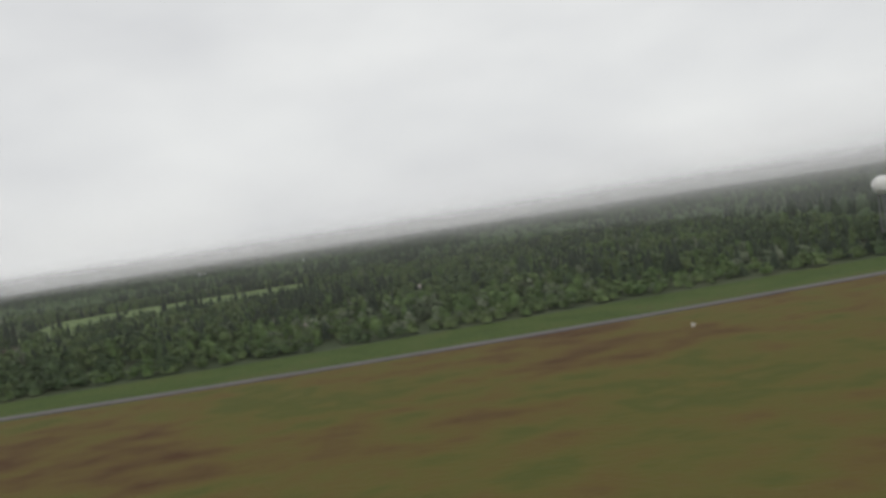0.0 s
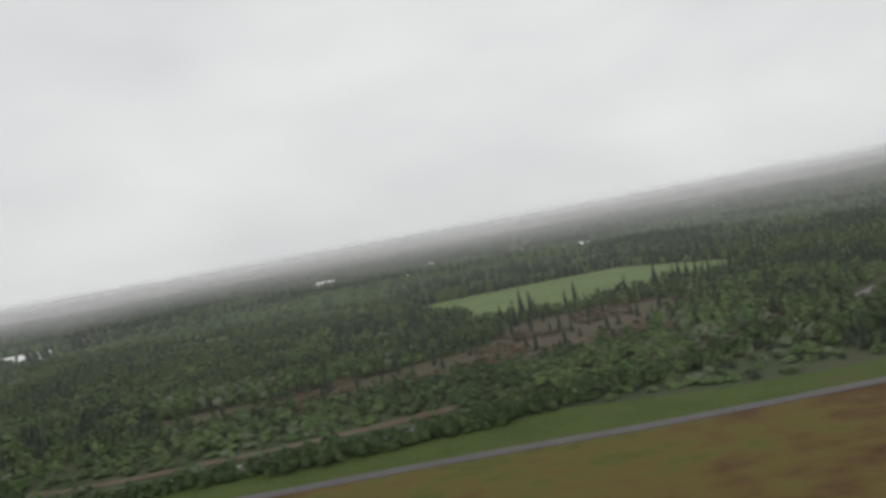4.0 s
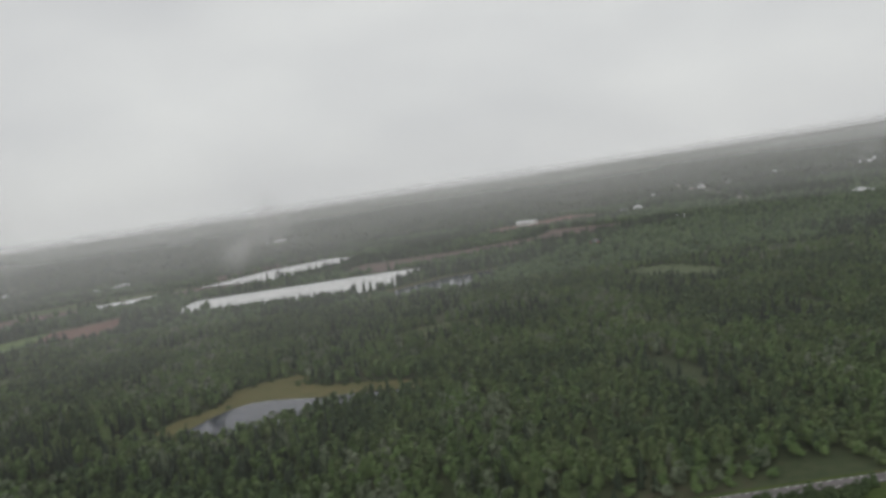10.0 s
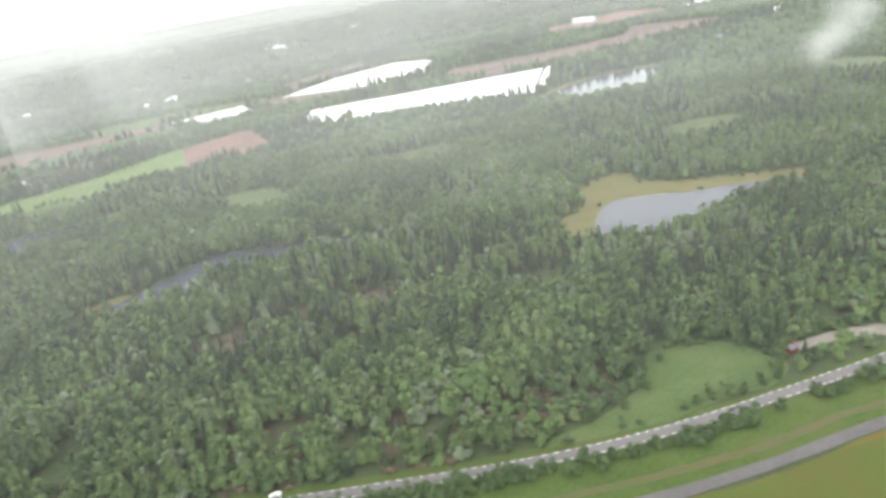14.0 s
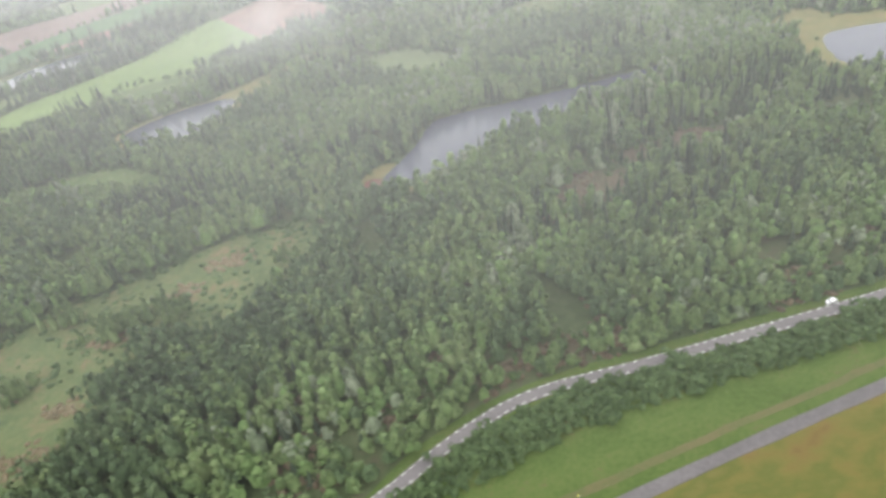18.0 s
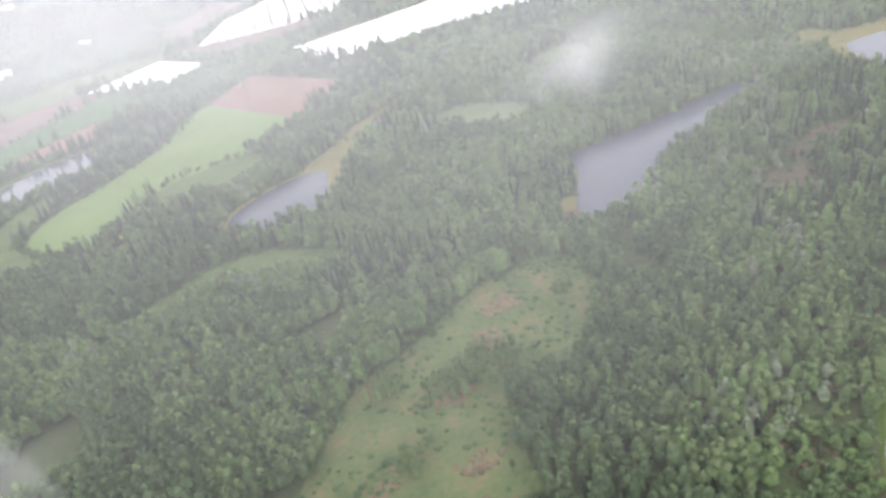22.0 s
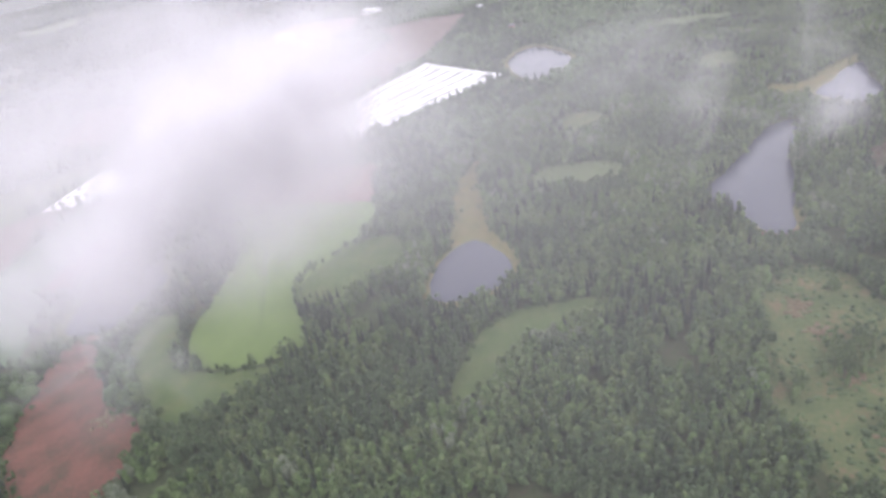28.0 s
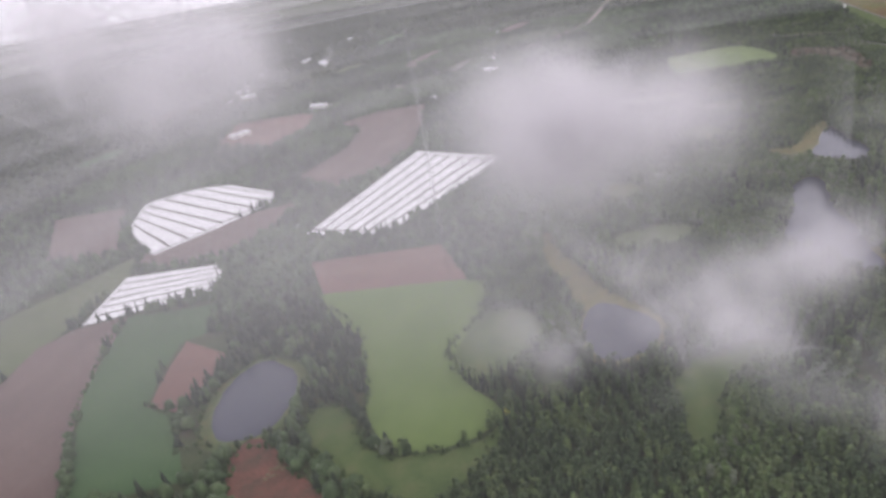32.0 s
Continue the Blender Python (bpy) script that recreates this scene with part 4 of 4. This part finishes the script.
# ---- single trees and shrubs along roads and shores ----
def tree(kind, seed):
    r = np.random.default_rng(seed)
    if kind == "birch":
        root = tagged(new("birch_tree"), "birch with a loose light green crown and pale trunk", "tree", "birches along the road")
        v, t = leafy_crown(seed, 150)
        v = v * (1.7, 1.7, 5.4)
        mat, trunk_h, rad = BIRCH, 4.4, 0.09
    elif kind == "spruce":
        root = tagged(new("spruce_tree"), "slender dark green spruce by the water", "tree", "spruces on the shore")
        v, t = spruce_tiers(8, seed, 6)
        v = v * (1.15, 1.15, 8.2)
        mat, trunk_h, rad = SPRUCE, 5.0, 0.10
    else:
        root = tagged(new("willow_shrub"), "low round green willow shrub on the verge", "shrub", "shrubs between the roads")
        v, t = leafy_crown(seed, 120, 0.0)
        v = v * (1.45, 1.45, 1.9)
        mat, trunk_h, rad = WILLOW, 0.8, 0.06
    bm = bmesh.new()
    rings = []
    for k in range(4):
        q = k / 3
        rings.append([bm.verts.new((rad * (1 - 0.75 * q) * math.cos(a) + 0.12 * q * r.normal() * rad, rad * (1 - 0.75 * q) * math.sin(a), -0.15 + (trunk_h + 0.15) * q)) for a in np.arange(6) * math.pi / 3])
    for lo, hi in zip(rings[:-1], rings[1:]):
        for k in range(6):
            bm.faces.new((lo[k], lo[(k + 1) % 6], hi[(k + 1) % 6], hi[k]))
    if kind != "spruce":
        for k in range(5):
            a, z0 = k * 1.9 + r.random(), trunk_h * (0.35 + 0.12 * k)
            tip = Vector((math.cos(a) * v[:, 0].max() * 0.6, math.sin(a) * v[:, 0].max() * 0.6, z0 + trunk_h * 0.25))
            s = [bm.verts.new((rad * 0.4 * math.cos(q), rad * 0.4 * math.sin(q), z0)) for q in (0, 2.1, 4.2)]
            e = bm.verts.new(tip)
            for q in range(3):
                bm.faces.new((s[q], s[(q + 1) % 3], e))
    me = bpy.data.meshes.new("trunk")
    bm.to_mesh(me)
    bm.free()
    me.materials.append(BARK)
    part("trunk", me, root)
    part("crown", tri_mesh("crown", v, t, mat, smooth=kind != "spruce"), root)
    return root


def plant_copies(protos, spots, spread, seed, size=1.0):
    r = np.random.default_rng(seed)
    for k, (x, y) in enumerate(spots):
        s = size * (1 + spread * (r.random() - 0.5))
        m = Matrix.Translation((x, y, 0)) @ Matrix.Rotation(r.random() * 6.28, 4, "Z") @ Matrix.Diagonal((s * (0.9 + 0.3 * r.random()), s * (0.9 + 0.3 * r.random()), s, 1))
        src = protos[k % len(protos)]
        if k < len(protos):
            src.matrix_basis = m
        else:
            copy_thing(src, m).scale = m.to_scale()


def line_spots(points, step, off, jitter, seed, lo=None, hi=None, chance=1.0):
    r = np.random.default_rng(seed)
    line = smooth_line(points, step)
    out = []
    for q, nx in zip(line[:-1], line[1:]):
        d = (nx - q) / np.linalg.norm(nx - q)
        s = np.array([-d[1], d[0]]) * (1 if d[0] > 0 else -1)
        c = q + s * (off + jitter * r.normal()) + d * r.normal() * step * 0.4
        if (lo is None or lo < c[0] < hi) and r.random() < chance:
            out.append(c)
    return out


shrubs = line_spots(ROAD, 1.9, -3.2, 0.8, 31, -405, -262, 0.95) + line_spots(ROAD, 2.1, -5.6, 0.9, 32, -392, -285, 0.95) + line_spots(ROAD, 2.4, -7.6, 0.8, 33, -380, -300, 0.8)
shrubs += line_spots(ROAD, 3.4, -3.0, 0.7, 34, -255, -120, 0.75) + line_spots(ROAD, 3.6, -3.2, 0.9, 35, -60, 42, 0.8)
shrubs += line_spots([(-225, 100), (-215, 104.6), (-200, 105)], 2.2, 0.6, 0.4, 36)
plant_copies([tree("shrub", s) for s in (3, 4, 5)], shrubs[:290], 0.5, 41)
birches = line_spots(ROAD, 3.0, 5.6, 1.0, 37, -400, -276, 0.8) + line_spots(ROAD, 3.4, 5.0, 1.0, 38, -196, -140, 0.7)
plant_copies([tree("birch", s) for s in (6, 7, 8)], birches, 0.45, 42)
small_spruces = [(x + 1.5 * math.sin(x), y) for x, y in smooth_line([(-236, 166), (-222, 165.5), (-206, 167), (-196, 174), (-180, 176)], 2.3)]
spruces = []
spruces += [(x, y + math.sin(x * 3)) for x, y in smooth_line([(-358, 177), (-344, 180), (-330, 182), (-311, 187), (-290, 188.5), (-274, 189)], 2.4)]
spruces += [(x, y + 1.5 * math.sin(x * 2)) for x, y in smooth_line([(66, 204), (96, 204), (130, 217), (160, 234)], 2.2) if math.sin(x * 1.3) + math.sin(x * 0.37) > -0.2]
small_spruces += [(x + math.sin(y), y) for x, y in smooth_line([(-338, 430), (-318, 420), (-300, 418), (-256, 420), (-240, 408), (-222, 394)], 4.5)]
spruces += [(x, y) for x, y in smooth_line([(-448, 540), (-430, 520), (-416, 505)], 4.5)]
plant_copies([tree("spruce", s) for s in (9, 10, 12)], spruces, 0.95, 43, 0.85)
plant_copies([tree("spruce", s) for s in (14, 15)], small_spruces, 0.4, 44, 0.5)


# ---- houses, far off among the trees ----
def box_mesh(name, x, y, z, mat, z0=0.0):
    v = [(sx * x / 2, sy * y / 2, z0 + sz * z) for sz in (0, 1) for sx, sy in ((-1, -1), (1, -1), (1, 1), (-1, 1))]
    return mesh_of(name, v, [(3, 2, 1, 0), (4, 5, 6, 7), (0, 1, 5, 4), (1, 2, 6, 5), (2, 3, 7, 6), (3, 0, 4, 7)], mat)


def house(name, w, d, h, wall, roof, label, category, rise=0.35):
    root = tagged(new(name), label, category, "buildings of the far village")
    part("wall", box_mesh("wall", w, d, h + 0.3, wall, -0.3), root)
    o, r = 0.25, d * rise
    v = [(-w / 2 - o, -d / 2 - o, h - 0.05), (w / 2 + o, -d / 2 - o, h - 0.05), (w / 2 + o, d / 2 + o, h - 0.05), (-w / 2 - o, d / 2 + o, h - 0.05), (-w / 2 - o, 0, h + r), (w / 2 + o, 0, h + r)]
    part("roof", mesh_of("roof", v, [(0, 1, 5, 4), (2, 3, 4, 5), (1, 2, 5), (3, 0, 4), (3, 2, 1, 0)], roof), root)
    for k in range(max(2, int(w / 2.2))):
        for s in (-1, 1):
            part("window", box_mesh("window", 0.55, 0.06, 0.6, DARKGLASS, h * 0.42), root, "", Matrix.Translation((-w / 2 + (k + 0.5) * w / max(2, int(w / 2.2)), s * (d / 2 + 0.01), 0)))
    part("chimney", box_mesh("chimney", 0.35, 0.35, 0.7, REDWALL, h + r * 0.7), root, "", Matrix.Translation((w * 0.2, 0, 0)))
    return root


protos = [house("house", 6, 4, 2.6, WHITEWALL, TINROOF, "white wooden house with a pale metal roof among trees", "house"),
          house("house", 5, 4, 2.4, REDWALL, ROOF, "red wooden house with a grey roof among trees", "house"),
          house("warehouse", 22, 9, 3.6, WHITEWALL, TINROOF, "long white farm hall with a pale metal roof", "hall", 0.15),
          house("house", 8, 5, 3.0, WHITEWALL, ROOF, "white two-storey house with a dark roof", "house")]
rh = np.random.default_rng(5)
seen_kinds = set()
for x, y, k in spots:
    m = pose(x, y, 0, 0, 0, rh.integers(0, 180))
    if k in seen_kinds:
        copy_thing(protos[k], m)
    else:
        protos[k].matrix_basis = m
        seen_kinds.add(k)


# ---- car, signs and posts ----
def car(x, y, turn):
    root = tagged(new("car"), "small white estate car driving on the country road", "car")
    s = 0.46
    prof = [(-2.1, 0.35), (2.1, 0.35), (2.15, 0.75), (1.2, 0.95), (0.55, 1.42), (-1.5, 1.45), (-2.1, 1.0)]
    v = [(a * s, w * s * (0.86 if b > 1.1 else 0.9), b * s) for w in (-1, 1) for a, b in prof]
    n = len(prof)
    part("body", mesh_of("body", v, [tuple(range(n)), tuple(range(2 * n - 1, n - 1, -1))] + [(i, i + n, (i + 1) % n + n, (i + 1) % n) for i in range(n)], CARPAINT), root)
    part("windscreen", mesh_of("windscreen", [(1.16 * s, -0.7 * s, 1.0 * s), (1.16 * s, 0.7 * s, 1.0 * s), (0.62 * s, 0.66 * s, 1.39 * s), (0.62 * s, -0.66 * s, 1.39 * s)], [(0, 1, 2, 3)], DARKGLASS), root, "", Matrix.Translation((0.012, 0, 0.006)))
    for sy in (-1, 1):
        part("side_window", box_mesh("side_window", 1.9 * s, 0.01, 0.36 * s, DARKGLASS, 0.98 * s), root, "", Matrix.Translation((-0.45 * s, sy * 0.885 * s, 0)))
        for sx in (-1.3, 1.3):
            bm = bmesh.new()
            bmesh.ops.create_cone(bm, cap_ends=True, segments=16, radius1=0.33 * s, radius2=0.33 * s, depth=0.22 * s)
            me = bpy.data.meshes.new("wheel")
            bm.to_mesh(me)
            bm.free()
            me.materials.append(RUBBER)
            part("wheel", me, root, "", pose(sx * s, sy * 0.82 * s, 0.33 * s, 90))
    root.matrix_basis = pose(x, y, 0.22, 0, 0, turn)


car(-316, 88.9, 176)


def marker_post(x, y, mat, label):
    root = tagged(new("marker_post"), label, "marker", "airfield markers")
    root.location = (x, y, 0)
    part("post", box_mesh("post", 0.06, 0.06, 0.45, WHITEWALL, -0.05), root)
    part("board", box_mesh("board", 0.32, 0.05, 0.3, mat, 0.38), root)


marker_post(233, 84, WHITEWALL, "small white marker board on the airfield grass")
marker_post(-376, 70.6, YELLOWMAT, "low yellow marker board beside the perimeter road")
marker_post(-220, 76.4, YELLOWMAT, "low yellow marker board beside the perimeter road")
shed = house("shed", 1.8, 1.2, 1.1, REDWALL, ROOF, "small dark red shed on the gravel pull-in", "shed")
shed.matrix_basis = pose(-222, 100.4, 0.1, 0, 0, 20)
stack = tagged(new("straw_heap", tri_mesh("straw_heap", *(lambda q: (q[0] * (3.2, 2.0, 0.9), q[1]))(crown_lumps(2, 77, 20, 0.0, 0.1)), YELLOWMAT)), "bright yellow heap at the corner of a green field", "heap")
stack.location = (-495, 309, 0.1)
bm = bmesh.new()
bmesh.ops.create_icosphere(bm, subdivisions=3, radius=1.75)
me = bpy.data.meshes.new("dome")
bm.to_mesh(me)
bm.free()
me.materials.append(WHITEWALL)
radome = tagged(new("radome"), "round white radar dome on a lattice mast above the trees", "radar dome")
part("dome", me, radome, "", Matrix.Translation((0, 0, 8.5)))
for k in range(4):
    a = math.pi / 4 + k * math.pi / 2
    part("leg", box_mesh("leg", 0.2, 0.2, 7.4, ROOF, -0.2), radome, "", Matrix.Translation((math.cos(a) * 0.9, math.sin(a) * 0.9, 0)))
radome.location = (285.4, 133.8, 2.6)

# ---- road paint ----
dash = box_mesh("edge_dash", 0.78, 0.13, 0.012, LINE)
rl2 = smooth_line(ROAD, 1.7)
made, rest_v, rest_f = 0, [], []
for q, nx in zip(rl2[:-1], rl2[1:]):
    d = (nx - q) / np.linalg.norm(nx - q)
    for s in (-1, 1):
        x, y = q + np.array([-d[1], d[0]]) * s * 1.08
        m = Matrix.Translation((x, y, 0.195)) @ Matrix.Rotation(math.atan2(d[1], d[0]), 4, "Z")
        if -412 < x < -190:
            part("edge_dash", dash, road, "", m)
        elif -190 <= x < 60:
            k = len(rest_v)
            rest_v += [m @ v.co for v in dash.vertices]
            rest_f += [tuple(k + i for i in f.vertices) for f in dash.polygons]
tagged(part("edge_dashes", mesh_of("edge_dashes", rest_v, rest_f, LINE), road, "row of dashed white edge lines"), kind="stuff")

# ---- imitated haze: faint even added sheets, one behind the other beside the flight line and round the landscape ----
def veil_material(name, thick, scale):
    """Stand-in for haze: scatters light both ways; thinner at the veil's foot and head, and with long soft thicker and
    thinner stretches. The map's u is its density.
    """
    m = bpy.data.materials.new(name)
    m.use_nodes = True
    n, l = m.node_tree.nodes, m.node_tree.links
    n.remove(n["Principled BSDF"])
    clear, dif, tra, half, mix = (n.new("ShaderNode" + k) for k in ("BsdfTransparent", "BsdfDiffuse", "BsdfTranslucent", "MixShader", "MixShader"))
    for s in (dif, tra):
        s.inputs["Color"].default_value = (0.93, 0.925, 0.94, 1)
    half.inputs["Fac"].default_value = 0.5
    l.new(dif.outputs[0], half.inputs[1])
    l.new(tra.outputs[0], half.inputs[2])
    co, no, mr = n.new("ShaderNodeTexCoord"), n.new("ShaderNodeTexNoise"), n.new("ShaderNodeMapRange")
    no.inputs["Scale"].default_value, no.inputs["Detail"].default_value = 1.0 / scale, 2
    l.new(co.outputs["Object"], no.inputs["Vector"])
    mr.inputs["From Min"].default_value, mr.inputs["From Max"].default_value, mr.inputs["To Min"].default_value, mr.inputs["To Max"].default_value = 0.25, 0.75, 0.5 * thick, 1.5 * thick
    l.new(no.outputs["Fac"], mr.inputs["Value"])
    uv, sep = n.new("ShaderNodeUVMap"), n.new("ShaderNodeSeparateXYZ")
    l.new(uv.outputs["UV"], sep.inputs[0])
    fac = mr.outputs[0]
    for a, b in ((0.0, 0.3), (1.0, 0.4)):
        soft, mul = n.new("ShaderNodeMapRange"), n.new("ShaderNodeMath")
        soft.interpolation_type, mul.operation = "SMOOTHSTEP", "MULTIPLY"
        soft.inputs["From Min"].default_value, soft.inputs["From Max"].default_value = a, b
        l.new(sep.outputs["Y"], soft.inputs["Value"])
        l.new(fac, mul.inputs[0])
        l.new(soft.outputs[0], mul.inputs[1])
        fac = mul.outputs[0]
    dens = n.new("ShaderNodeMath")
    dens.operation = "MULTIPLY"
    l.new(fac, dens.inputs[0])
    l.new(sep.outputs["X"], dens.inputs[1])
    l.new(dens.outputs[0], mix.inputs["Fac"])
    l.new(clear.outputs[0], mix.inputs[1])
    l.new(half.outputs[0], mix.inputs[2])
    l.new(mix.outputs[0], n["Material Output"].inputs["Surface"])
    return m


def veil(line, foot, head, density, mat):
    """An upright translucent sheet that imitates haze along a plan line; foot, head and density vary along it."""
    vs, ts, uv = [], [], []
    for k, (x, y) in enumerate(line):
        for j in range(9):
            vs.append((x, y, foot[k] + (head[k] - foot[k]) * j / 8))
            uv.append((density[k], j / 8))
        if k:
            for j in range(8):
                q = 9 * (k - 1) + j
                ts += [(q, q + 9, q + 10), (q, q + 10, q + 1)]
    tagged(new("haze_sheet", tri_mesh("haze_sheet", vs, ts, mat, np.array(uv), True)), "added translucent grey sheet imitating haze over the woods", "haze", kind="stuff")


NEAR_VEIL, FAR_VEIL = veil_material("haze_glare_veil", 0.1, 130), veil_material("distant_veil", 0.2, 700)
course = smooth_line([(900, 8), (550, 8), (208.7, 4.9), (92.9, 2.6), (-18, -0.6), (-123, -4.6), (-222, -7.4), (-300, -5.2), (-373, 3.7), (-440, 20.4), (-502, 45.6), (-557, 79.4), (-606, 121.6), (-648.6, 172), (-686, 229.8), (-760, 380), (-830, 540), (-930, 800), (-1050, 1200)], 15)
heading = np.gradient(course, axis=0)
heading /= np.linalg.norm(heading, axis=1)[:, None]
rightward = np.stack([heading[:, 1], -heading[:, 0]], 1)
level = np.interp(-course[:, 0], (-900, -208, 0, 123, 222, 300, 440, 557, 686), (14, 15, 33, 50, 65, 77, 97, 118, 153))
# densities of the added sheets along the course: wet for near, deep for farther
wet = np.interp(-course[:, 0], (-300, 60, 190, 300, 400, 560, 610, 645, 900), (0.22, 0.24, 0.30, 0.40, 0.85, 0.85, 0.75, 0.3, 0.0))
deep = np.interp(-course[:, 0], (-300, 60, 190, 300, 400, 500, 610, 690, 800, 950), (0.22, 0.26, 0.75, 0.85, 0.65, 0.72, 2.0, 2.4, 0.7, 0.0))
# sheets follow the flight line to wash out the view like window glare
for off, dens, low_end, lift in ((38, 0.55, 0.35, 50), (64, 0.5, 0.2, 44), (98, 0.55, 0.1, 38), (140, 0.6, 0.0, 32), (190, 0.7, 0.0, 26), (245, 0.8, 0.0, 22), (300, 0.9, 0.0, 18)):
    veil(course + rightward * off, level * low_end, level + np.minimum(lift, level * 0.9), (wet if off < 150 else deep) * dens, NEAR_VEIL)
# added ring sheets stand in for the haze of distance
for rad, dens in ((560, 0.6), (720, 0.6), (920, 0.7), (1180, 0.8), (1500, 1.0), (1900, 1.2), (2500, 1.5), (3300, 1.8), (4300, 2.0)):
    turn = np.linspace(0, 2 * math.pi, 97)
    ring = np.stack([rad * np.cos(turn) - 240, 100 + rad * np.sin(turn)], 1)
    veil(ring, np.full(97, -2.0), np.full(97, 34 + 0.016 * rad), np.full(97, dens * 1.15), FAR_VEIL)


# ---- low clouds: drifts of many small soft flakes of vapour ----
def cloud(x, y, z, rx, ry, rz, count, size, turn=0.0, seed=0, mat=None, label="torn grey-white scrap of low cloud"):
    r = np.random.default_rng(100 + seed)
    billows = r.normal(size=(max(3, count // 11), 3))
    billows *= (r.random(len(billows)) ** 0.5 / np.linalg.norm(billows, axis=1))[:, None]
    puff = 0.22 + 0.3 * r.random(len(billows))
    own = r.integers(0, len(billows), count)
    pts = (billows[own] + r.normal(size=(count, 3)) * 0.6 * puff[own, None]) * (rx, ry, rz)
    vs, ts, uv = [], [], []
    for k, c in enumerate(pts):
        e1 = Vector(r.normal(size=3)).normalized()
        e2 = e1.cross(Vector(r.normal(size=3))).normalized()
        s = size * (0.7 + 1.0 * puff[own[k]] + 0.6 * r.random() ** 2)
        b = len(vs)
        bend = e1.cross(e2) * s * 0.14
        vs.append(Vector(c) + bend)
        uv.append((0.5, 0.5))
        for q in range(10):
            a = q * math.pi / 5
            vs.append(Vector(c) + (e1 * math.cos(a) + e2 * math.sin(a)) * s)
            uv.append((0.5 + 0.5 * math.cos(a), 0.5 + 0.5 * math.sin(a)))
        ts += [(b, b + 1 + q, b + 1 + (q + 1) % 10) for q in range(10)]
    ob = new("low_cloud", tri_mesh("low_cloud", np.array([tuple(v) for v in vs]), ts, mat or VAPOUR, np.array(uv)))
    ob.matrix_basis = pose(x, y, z, 0, 0, turn)
    return tagged(ob, label, "cloud", kind="stuff")


VAPOUR = mist_material("cloud_vapour", 0.125, radial=True, albedo=0.98)
TORN = mist_material("torn_vapour", 0.15, 11, 0.3, 0.66, True, 0.98)
CLOUDS = [
    (-584, 195, 115, 16, 11, 9, 140, 7.4, -54), (-598, 202, 108, 12, 9, 6, 48, 6.4, -54), (-602, 183, 126, 11, 8, 6, 56, 5.4, -54), (-618, 247, 135, 14, 9, 6.5, 95, 6.6, -64),
    (-641, 286, 149, 17, 10, 6, 42, 7.5, -60), (-598, 330, 146, 30, 18, 9, 44, 10, -50)]
SCRAPS = [
    (-626, 247, 115, 8, 6, 5, 14, 5.0, -60), (-618, 216, 106, 11, 8, 5, 14, 5.4, -60), (-620, 227, 123, 15, 10, 6, 40, 5.8, -64), (-604, 231, 104, 14, 10, 6, 16, 5.6, -50),
    (-590, 234, 101, 24, 18, 7, 22, 6.4, 40), (-602, 212, 98, 16, 12, 6, 12, 5.6, 70), (-598, 195, 116, 10, 7, 5, 12, 5.4, 10)]
for k, (x, y, z, rx, ry, rz, count, size, turn) in enumerate(CLOUDS):
    cloud(x, y, z, rx, ry, rz, count, size, turn, k)
for k, (x, y, z, rx, ry, rz, count, size, turn) in enumerate(SCRAPS):
    cloud(x, y, z, rx, ry, rz, count, size, turn, 20 + k, TORN)
# steam over two far chimneys
cloud(384, 900, 12, 7, 5, 5, 12, 5, 0, 41, None, "white steam drifting from a far works")
cloud(396, 905, 20, 10, 6, 5, 9, 6, 0, 42, None, "white steam drifting from a far works")
cloud(121, 658, 5, 2.5, 2.5, 5, 7, 2.5, 0, 43, None, "thin white smoke rising from the far woods")

SCRAP = mist_material("thin_vapour", 0.13, 14, 0.2, 0.8, True)
cloud(-518, 77, 83, 9, 6, 4, 15, 4.4, -45, 31, TORN, "torn wisp of low cloud")
cloud(-196, 133, 52, 8, 6, 6, 16, 5.5, 0, 34, TORN, "torn wisp of low cloud")
cloud(-402, 163, 58, 24, 12, 7, 15, 10, 45, 32, SCRAP, "faint wisp of low cloud")
cloud(-470, 183, 93, 40, 26, 10, 14, 13, 20, 33, SCRAP, "faint wisp of low cloud")
